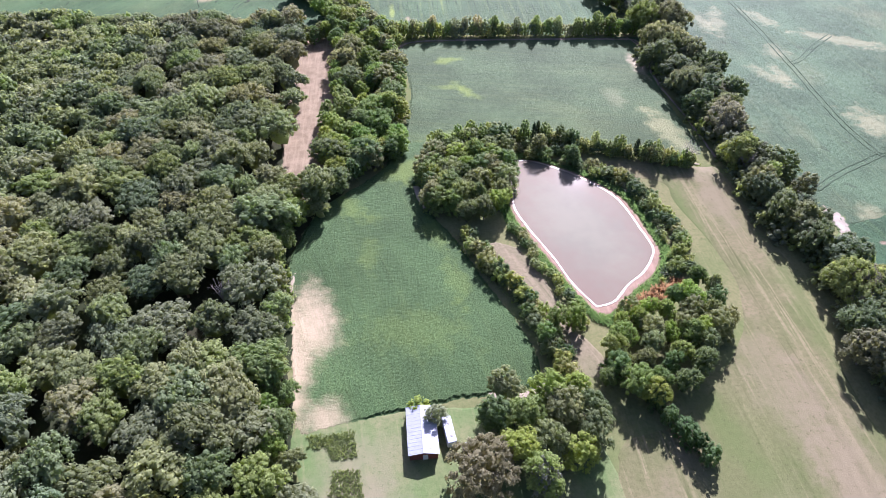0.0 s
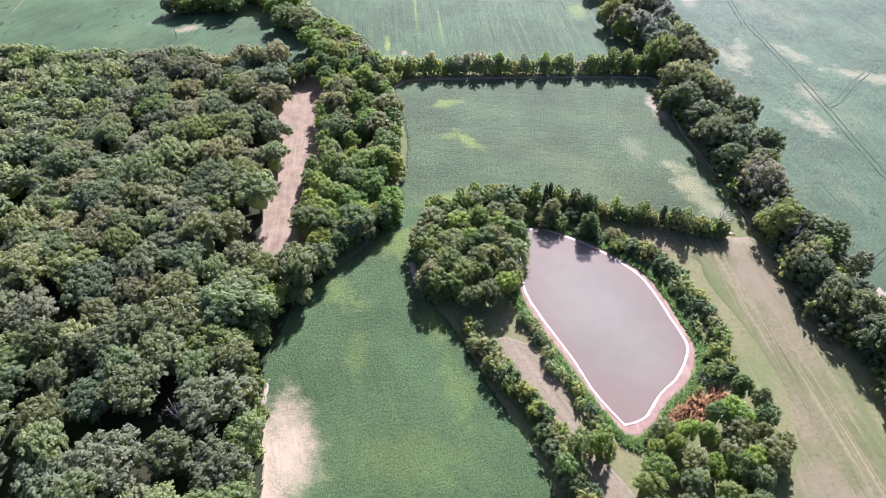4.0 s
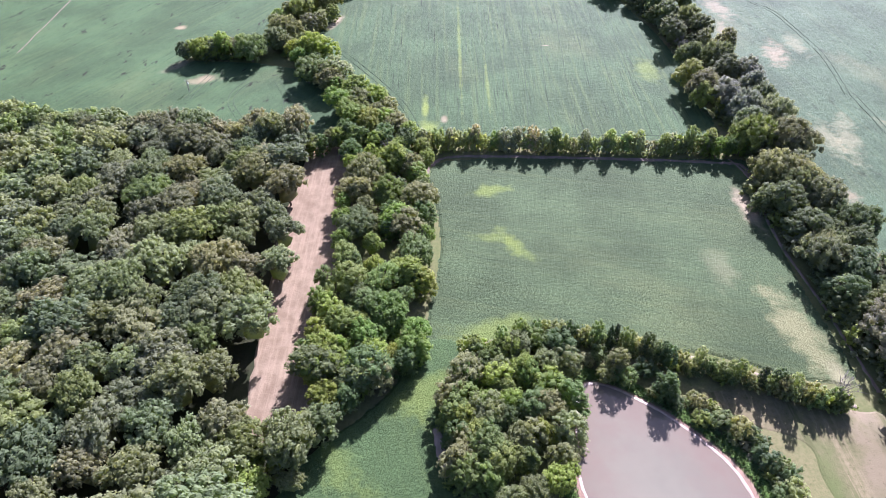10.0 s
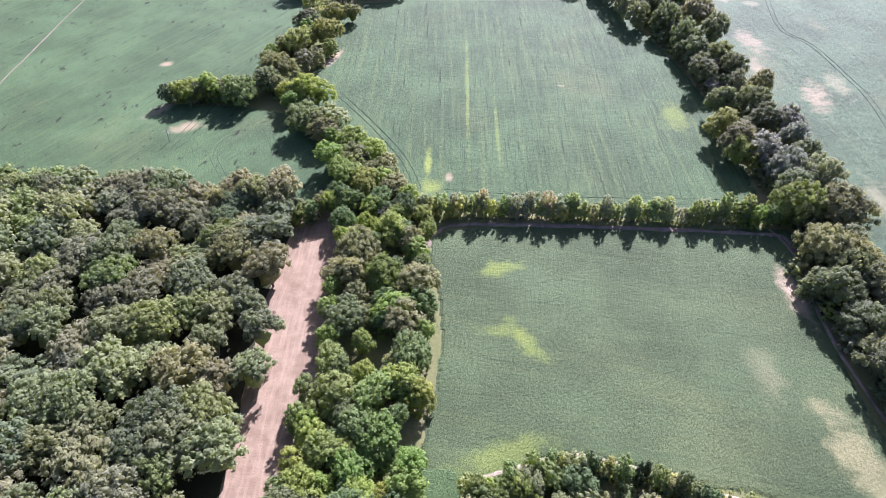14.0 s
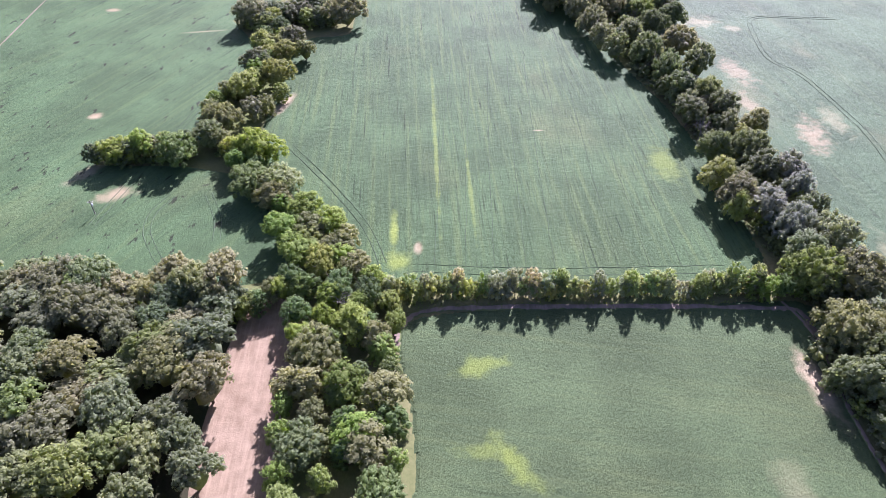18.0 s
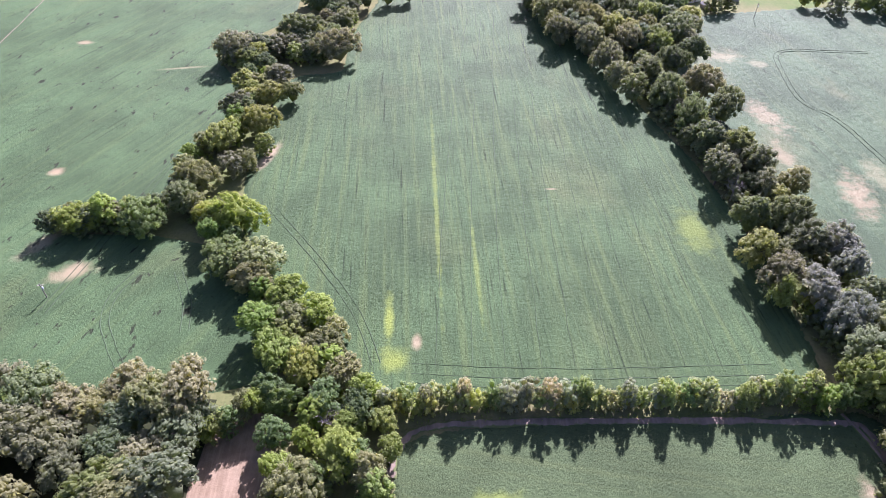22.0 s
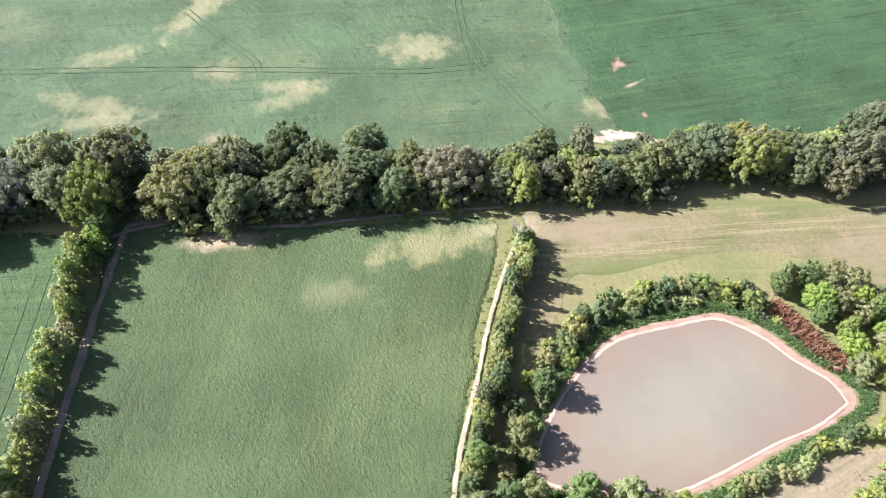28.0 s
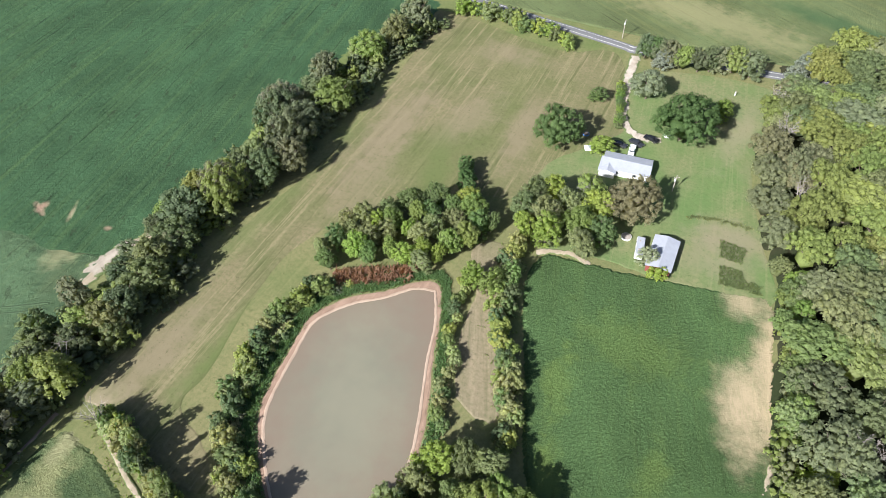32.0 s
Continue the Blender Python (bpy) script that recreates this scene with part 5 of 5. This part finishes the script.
# ---- buildings ----
def gable_house(name, label, x, y, turn, width, length, eave, ridge, wall, roof, door_material, doors, windows, over=0.35):
    """A gabled building along its own y: four walls, two roof sheets with ribs, doors and windows."""
    house = new(name)
    house.matrix_basis = Matrix.Translation((x, y, 0)) @ Matrix.Rotation(turn, 4, "Z")
    w, l = width / 2, length / 2
    for sx in (-1, 1):
        part("wall", box(bmesh.new(), sx * (w - 0.1), 0, 0, 0.2, length, eave), wall, house)
    for sy in (-1, 1):
        bm = bmesh.new()
        out, inn = sy * l, sy * (l - 0.2)
        ring = [(-w + 0.2, 0), (w - 0.2, 0), (w - 0.2, eave), (0, ridge - 0.1), (-w + 0.2, eave)]
        a, b = [bm.verts.new((p, out, q)) for p, q in ring], [bm.verts.new((p, inn, q)) for p, q in ring]
        bm.faces.new(a), bm.faces.new(b[::-1])
        for i in range(5):
            bm.faces.new((a[i], b[i], b[(i + 1) % 5], a[(i + 1) % 5]))
        bmesh.ops.recalc_face_normals(bm, faces=bm.faces)
        part("gable_wall", bm, wall, house)
    slope = math.atan2(ridge - eave, w)
    run = (w + over) / math.cos(slope)
    for sx in (-1, 1):
        bm = bmesh.new()
        m = Matrix.Translation((sx * (w + over) / 2, 0, ridge - (w + over) / 2 * math.tan(slope) + 0.06)) @ Matrix.Rotation(sx * slope, 4, "Y")
        bmesh.ops.create_cube(bm, size=1, matrix=m @ Matrix.Diagonal((run, length + 2 * over, 0.08, 1)))
        sheet = part("roof", bm, roof, house, "pale ribbed metal roof sheet")
        bm = bmesh.new()
        n = int(length / 0.9)
        for i in range(n + 1):
            yy = -l + i * length / n
            bmesh.ops.create_cube(bm, size=1, matrix=m @ Matrix.Translation((0, yy, 0.05)) @ Matrix.Diagonal((run - 0.04, 0.06, 0.03, 1)))
        part("rib", bm, roof, sheet)
    part("ridge_cap", box(bmesh.new(), 0, 0, ridge + 0.06, 0.4, length + 2 * over, 0.07, 0, 0.02), roof, house)
    for sy, px_, dw, dh in doors:
        d = part("door", box(bmesh.new(), px_, sy * (l + 0.04), 0.02, dw, 0.1, dh, 0, 0.02), door_material, house, "pale plank door")
        part("handle", box(bmesh.new(), px_ + dw * 0.38, sy * (l + 0.11), 1.0, 0.05, 0.06, 0.16), chrome, d)
    for sx, py_, ww, wh in windows:
        f = part("window", box(bmesh.new(), sx * (w + 0.03), py_, 1.0, 0.1, ww, wh, 0, 0.02), white_paint, house)
        part("pane", box(bmesh.new(), sx * (w + 0.07), py_, 1.08, 0.06, ww - 0.16, wh - 0.16), dark_glass, f)
    return tagged(house, label, "building")


sx_, sy_ = sum(p[0] for p in SHED) / 4 + 0.3, sum(p[1] for p in SHED) / 4 + 0.6
gable_house("shed", "red wooden shed with a pale metal roof on the lawn", sx_, sy_, radians(3), 6.6, 12.4, 2.6, 3.3, red_paint, white_metal, white_paint,
            [(-1, 0.4, 1.2, 2.05)], [(-1, -2, 0.9, 0.8), (-1, 3, 0.9, 0.8), (1, 0, 0.9, 0.8)])
hx, hy = 18.0, -36.0
gable_house("farmhouse", "single-storey farmhouse with a pale metal roof behind trees", hx, hy, radians(98), 8.0, 14.5, 2.7, 3.6, white_paint, white_metal, grey_wood,
            [(-1, 1.0, 1.0, 2.05)], [(-1, -4, 1.3, 1.1), (-1, 0, 1.3, 1.1), (-1, 4, 1.3, 1.1), (1, -3, 1.3, 1.1), (1, 3, 1.3, 1.1)], 0.5)
gable_house("house_wing", "small white wing of the farmhouse under a metal roof", 23.2, -33.0, radians(8), 5.0, 7.0, 2.5, 3.2, white_paint, white_metal, grey_wood,
            [], [(1, 1, 1.2, 1.0)], 0.4)


def caravan(x, y, turn, length, width, label):
    van = new("caravan")
    van.matrix_basis = Matrix.Translation((x, y, 0)) @ Matrix.Rotation(turn, 4, "Z")
    part("body", box(bmesh.new(), 0, 0, 0.55, width, length, 2.0, 0, 0.18), white_paint, van)
    top = part("roof", box(bmesh.new(), 0, 0, 2.52, width * 0.94, length * 0.97, 0.1, 0, 0.04), white_metal, van)
    for k in (-0.25, 0.2):
        part("roof_vent", box(bmesh.new(), 0.2, k * length, 2.6, 0.45, 0.45, 0.12, 0, 0.03), grey_wood, top)
    for s in (-1, 1):
        for k in (-0.28, 0.12):
            part("window", box(bmesh.new(), s * width / 2, k * length, 1.3, 0.06, 1.1, 0.6, 0, 0.02), dark_glass, van)
        part("wheel", tube(bmesh.new(), (s * (width / 2 - 0.25), 0, 0.35), (s * (width / 2 - 0.02), 0, 0.35), 0.35, 0.35, 14), rubber, van)
    part("hitch", box(bmesh.new(), 0, length / 2 + 0.5, 0.45, 0.14, 1.1, 0.12), grey_wood, van)
    part("door", box(bmesh.new(), width / 2 + 0.01, length * 0.33, 0.65, 0.05, 0.7, 1.75, 0, 0.02), white_metal, van)
    return tagged(van, label, "caravan")


tx, ty = sum(p[0] for p in TRAILER) / 4, sum(p[1] for p in TRAILER) / 4
caravan(tx + 0.2, ty, math.atan2(TRAILER[1][0] - TRAILER[2][0], TRAILER[2][1] - TRAILER[1][1]), 7.4, 2.3, "long white caravan parked beside the shed")


def car(x, y, turn, paint, label, cab=(0.15, 2.3, 1.35), bed=False):
    """A parked car: body, cabin, glass, wheels with rims, lamps."""
    c = new("pickup_truck" if bed else "car")
    c.matrix_basis = Matrix.Translation((x, y, 0.12)) @ Matrix.Rotation(turn, 4, "Z") @ Matrix.Scale(1.12, 4)
    part("body", box(bmesh.new(), 0, 0, 0.35, 1.8, 4.7, 0.55, 0, 0.14), paint, c)
    bm = bmesh.new()
    made = box(bm, 0, -cab[0], 0.88, 1.6, cab[1], cab[2] - 0.85)
    for v in bm.verts:
        if v.co.z > 1.2:
            v.co.x *= 0.82
            v.co.y = -cab[0] + (v.co.y + cab[0]) * 0.72
    part("cabin", bm, paint, c)
    for s, n in ((1, "windscreen"), (-1, "rear_window")):
        part(n, box(bmesh.new(), 0, -cab[0] + s * cab[1] * 0.43, 0.95, 1.3, 0.12, cab[2] - 1.0, 0, 0.02), dark_glass, c)
    for s in (-1, 1):
        part("side_window", box(bmesh.new(), s * 0.74, -cab[0], 0.95, 0.08, cab[1] * 0.7, 0.32, 0, 0.02), dark_glass, c)
        part("headlight", box(bmesh.new(), s * 0.62, 2.33, 0.6, 0.4, 0.08, 0.16, 0, 0.02), white_paint, c)
        part("tail_light", box(bmesh.new(), s * 0.65, -2.34, 0.62, 0.3, 0.08, 0.18, 0, 0.02), red_paint, c)
        for yy in (1.45, -1.4):
            wheel = part("wheel", tube(bmesh.new(), (s * 0.7, yy, 0.33), (s * 0.92, yy, 0.33), 0.33, 0.33, 14), rubber, c)
            part("rim", tube(bmesh.new(), (s * 0.9, yy, 0.33), (s * 0.935, yy, 0.33), 0.2, 0.18, 10), chrome, wheel)
    if bed:
        for s in (-1, 1):
            part("bed_side", box(bmesh.new(), s * 0.83, -1.55, 0.85, 0.1, 1.55, 0.35), paint, c)
        part("tailgate", box(bmesh.new(), 0, -2.3, 0.85, 1.66, 0.08, 0.35), paint, c)
    return tagged(c, label, "truck" if bed else "car", "parked cars")


black_paint = plain("black_car_paint", (0.012, 0.012, 0.014), 0.2, vary=0.1, spec=0.6)
dark_paint = plain("dark_car_paint", (0.03, 0.032, 0.036), 0.25, vary=0.1, spec=0.6)
pale_paint = plain("pale_car_paint", (0.62, 0.66, 0.66), 0.3, vary=0.06, spec=0.5)
car(*CARS[0], radians(78), black_paint, "black saloon car parked on the gravel drive")
car(*CARS[1], radians(70), dark_paint, "dark car parked beside the drive")
car(*CARS[2], radians(8), pale_paint, "pale pickup truck parked against the house", (-0.5, 1.5, 1.5), True)
car(*CARS[3], radians(85), dark_paint, "dark car parked near the house")


def utility_pole(x, y, height, label, turn=0.0):
    p = new("utility_pole")
    p.matrix_basis = Matrix.Translation((x, y, 0)) @ Matrix.Rotation(turn, 4, "Z")
    part("pole", tube(bmesh.new(), (0, 0, -0.3), (0, 0, height), 0.17, 0.12, 9), grey_wood, p)
    arm = part("crossarm", box(bmesh.new(), 0, 0.14, height - 0.9, 1.9, 0.12, 0.14), grey_wood, p)
    for k in (-0.8, 0.8):
        part("insulator", tube(bmesh.new(), (k, 0.14, height - 0.76), (k, 0.14, height - 0.55), 0.06, 0.04, 8), white_paint, arm)
    part("transformer", tube(bmesh.new(), (0.3, 0, height - 2.2), (0.3, 0, height - 1.4), 0.24, 0.24, 10), pale_paint, p)
    return tagged(p, label, "pole")


utility_pole(*POLES[0], 6.6, "weathered wooden utility pole on the lawn", 0.6)
utility_pole(*POLES[1], 8.4, "wooden utility pole beside the road", 1.5)
utility_pole(*POLES[2], 6.0, "thin wooden pole at the field corner", 0.2)
utility_pole(*POLE_FAR[0], 9.0, "wooden utility pole beside the far lawn", 0.4)
pipe = new("water_tank")
pipe.location = (*PIPE[0], 0)
part("tank", box(bmesh.new(), 0, 0, 0.25, 1.2, 0.9, 0.8, 0.3, 0.12), white_paint, pipe)
part("lid", tube(bmesh.new(), (0, 0, 1.05), (0, 0, 1.15), 0.2, 0.2, 10), grey_wood, pipe)
tagged(pipe, "small white tank on the pond bank", "tank")


# ---- reeds, beds, ruts ----
def tufts(name, places, height, spread, blades, material_colour, label, category, seed):
    """Many upright blades in one piece of ground cover."""
    r = np.random.RandomState(seed)
    p = np.repeat(np.array(places), blades, 0) + r.normal(size=(len(places) * blades, 2)) * spread
    n = len(p)
    h = height * r.uniform(0.6, 1.25, n)
    a = r.uniform(0, 6.28, n)
    lean = r.normal(size=(n, 2)) * 0.3 * height
    w = 0.16 * height + 0.05
    u = np.stack([np.cos(a), np.sin(a)], 1) * w
    z0 = np.full((n, 1), 0.05)
    v = np.stack([np.hstack([p - u, z0]), np.hstack([p + u, z0]), np.hstack([p + u * 0.7 + lean, h[:, None] * 0.8]), np.hstack([p - u * 0.3 + lean * 1.3, h[:, None]])], 1).reshape(-1, 3)
    ob = new(name, mesh_of(name, v, np.arange(4 * n).reshape(n, 4), foliage))
    ob.color = (*material_colour, 1)
    return tagged(ob, label, category, kind="stuff")


shore_rnd = random.Random(8)
ring = smooth_ring(POND, 40, 0)
bank = [q for x, y in ring for k in (2.0, 2.7, 3.4, 4.2) for q in grown([(x + 0.5, y - 1.2)], k + shore_rnd.uniform(-0.5, 0.5))]
tufts("reeds", bank, 0.7, 0.42, 7, (0.135, 0.215, 0.095), "green reeds and weeds ringing the pond", "reeds", 1)
tufts("dead_reeds", along(REEDS, 0.25, 5.0, 4), 1.5, 0.5, 12, (0.27, 0.17, 0.125), "reddish brown dead reeds by the pond", "reeds", 2)
for k, bed in enumerate((BED_ONE, BED_TWO)):
    tufts("vegetable_bed", scatter(bed, 0.5, k, 5000), 0.6, 0.25, 7, (0.13, 0.165, 0.07), "leafy vegetable plot beside the shed", "vegetable bed", 5 + k)
edge_weeds = along([p for p in PATH_S], 0.4, 5.0, 7) + along(HEDGE_A, 0.4, 9.0, 8) + along(HEDGE_N, 0.4, 9.0, 9)
tufts("hedge_weeds", edge_weeds, 0.7, 0.5, 3, (0.15, 0.2, 0.06), "yellow-green weeds along the hedge feet", "weeds", 9)

tufts("neck_weeds", scatter([(-12, 124), (-14, 108), (-4, 98), (1, 92), (3, 124), (12, 128), (-8, 132)], 0.75, 33, 9000), 0.4, 0.45, 5, (0.14, 0.18, 0.08), "tall leafy weeds in the gap between two fields", "weeds", 33)
# dark green for wheel ruts and for the painted shade of headland rows
crop_line_mat = plain("rut", (0.046, 0.075, 0.035), 0.95, vary=0.4, scale=0.7)


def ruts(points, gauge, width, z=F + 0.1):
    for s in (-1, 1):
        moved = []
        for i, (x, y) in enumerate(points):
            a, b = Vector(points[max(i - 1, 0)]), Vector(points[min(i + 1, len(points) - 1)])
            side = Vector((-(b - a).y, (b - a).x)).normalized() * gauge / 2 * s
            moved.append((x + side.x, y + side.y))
        ribbon("dark_crop_line", moved, width, z, crop_line_mat, "dark line through the crop, for wheel ruts and shaded row furrows", "wheel rut", 0.1, 0.6)


FARM = FAR_FARM
gable_house("far_house", "pale house of the far farm", *FARM[0], 0.4, 9, 15, 3, 5, white_paint, white_metal, grey_wood, [(-1, 0, 1, 2)], [(1, 0, 1.2, 1.1)])
gable_house("far_shed", "small grey shed on the far lawn", *FARM[1], 0.2, 4, 5, 2.2, 3.2, grey_wood, asphalt, grey_wood, [(-1, 0, 1, 1.9)], [])
gable_house("far_barn", "dark roofed barn of the far farm", *FARM[2], 0.1, 8, 11, 3, 4.6, grey_wood, asphalt, grey_wood, [(-1, 0, 2, 2.4)], [])
ruts(TRAM_ONE, 2.4, 0.32)
ruts(TRAM_TWO, 2.2, 0.35)
ruts(TRAM_THREE, 2.2, 0.3)
for line in (TRAM_W1, TRAM_W2, TRAM_W3, TRAM_C5):
    ruts(line, 2.4, 0.2)
for line in ([(213, 428), (193, 429.4), (177, 430.5), (167, 426), (162.7, 410), (159.6, 380), (168, 362), (172, 332), (173.5, 307), (169, 270.3)],
             [(286, 118.2), (235.3, 119.2), (195.4, 118.2), (177, 116)]):
    ruts(line, 2.2, 0.22)
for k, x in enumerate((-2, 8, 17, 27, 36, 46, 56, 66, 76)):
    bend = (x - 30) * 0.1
    ribbon("dark_crop_line", [(x + 0.4, 233), (x + 2 - bend * 0.3, 300), (x + 5 - bend, 380), (x + 9 - bend * 2.4, 470)], 0.15, F + 0.06, crop_line_mat, "dark line through the crop, for wheel ruts and shaded row furrows", "wheel rut", 0.2, 0.9)
# headland: shade between raised crop rows, drawn as thin dark ribbons
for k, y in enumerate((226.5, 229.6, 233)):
    ribbon("dark_crop_line", [(-8, y + 1), (34, y - 0.6), (92 - k, y + 0.6)], 0.17, F + 0.06, crop_line_mat, "dark line through the crop, for wheel ruts and shaded row furrows", "wheel rut", 0.25, 0.9)
ribbon("earth_bank", [(x + 1.2, y) for x, y in WHITE_E], 2.6, 0.25, pale_earth, "bare earth strip beside the hedge", "bare earth", 0.6, 0.6)
wx, wy = WHITE_E[1]
ribbon("bleached_bank", [(wx + 1, wy + 7), (wx + 0.6, wy), (wx - 0.8, wy - 7)], 3.2, 0.36, white_earth, "bleached bare earth bank beside the hedge", "bare earth", 0.5, 0.7)
ribbon("field_line", [LINE_W[0], LINE_W[1], (-228, 520)], 0.5, F + 0.05, track_earth, "thin earth line between two fields", "track", 0.2, 0.5)

tank = new("stock_tank")
tank.location = (*TANK_ROUND[0], 0.1)
part("wall", tube(bmesh.new(), (0, 0, 0), (0, 0, 0.6), 1.5, 1.5, 20), white_paint, tank)
part("lid", tube(bmesh.new(), (0, 0, 0.6), (0, 0, 0.75), 1.4, 0.4, 20), grey_wood, tank)
tagged(tank, "round pale stock tank under the trees", "tank")
post = new("marker_post")
post.location = (*WHITE_POST[0], 0.1)
part("post", box(bmesh.new(), 0, 0, 0, 0.35, 0.35, 1.6, 0, 0.03), white_paint, post)
part("cap", box(bmesh.new(), 0, 0, 1.6, 0.45, 0.45, 0.1, 0, 0.02), grey_wood, post)
tagged(post, "white wooden marker post on the lawn", "post")
tufts("brush_line", along(BRUSH_LINE, 0.3, 1.6, 3), 0.6, 0.3, 5, (0.16, 0.18, 0.08), "line of dry brush and weeds across the lawn", "brush", 12)


def canopy_tent(x, y, turn):
    """A low garden shelter: four posts under a sloped cloth roof."""
    tent = new("garden_shelter")
    tent.matrix_basis = Matrix.Translation((x, y, 0.1)) @ Matrix.Rotation(turn, 4, "Z")
    for sx in (-1, 1):
        for sy in (-1, 1):
            part("post", tube(bmesh.new(), (sx * 1.1, sy * 1.4, 0), (sx * 1.1, sy * 1.4, 1.9), 0.04, 0.04, 6), chrome, tent)
    bm = bmesh.new()
    top = [bm.verts.new((0, sy * 0.7, 2.5)) for sy in (-1, 1)]
    eave = [bm.verts.new((sx * 1.2, sy * 1.5, 1.9)) for sx, sy in ((-1, -1), (-1, 1), (1, 1), (1, -1))]
    for face in ((eave[0], top[0], top[1], eave[1]), (eave[2], top[1], top[0], eave[3]), (eave[1], top[1], eave[2]), (eave[3], top[0], eave[0])):
        bm.faces.new(face)
    bmesh.ops.recalc_face_normals(bm, faces=bm.faces)
    bmesh.ops.solidify(bm, geom=list(bm.faces), thickness=0.03)
    part("canopy", bm, pale_paint, tent)
    return tagged(tent, "small grey cloth garden shelter on the lawn", "shelter")


canopy_tent(*TENT, 0.5)
blue_plastic = plain("blue_plastic", (0.08, 0.2, 0.48), 0.5, vary=0.15)
pool = new("paddling_pool")
pool.location = (*POOL, 0.1)
part("wall", tube(bmesh.new(), (0, 0, 0), (0, 0, 0.4), 1.1, 1.15, 18), blue_plastic, pool)
part("water", tube(bmesh.new(), (0, 0, 0.4), (0, 0, 0.42), 1.0, 1.0, 18), water_mat, pool)
tagged(pool, "round blue plastic tub beside a tree", "tub")
chest = new("storage_box")
chest.matrix_basis = Matrix.Translation((*CHEST, 0.12)) @ Matrix.Rotation(1.4, 4, "Z")
part("body", box(bmesh.new(), 0, 0, 0, 1.2, 2.4, 1.0, 0, 0.05), white_paint, chest)
part("lid", box(bmesh.new(), 0, 0, 1.0, 1.26, 2.46, 0.1, 0, 0.03), white_metal, chest)
tagged(chest, "white storage box beside the big dark tree", "box")
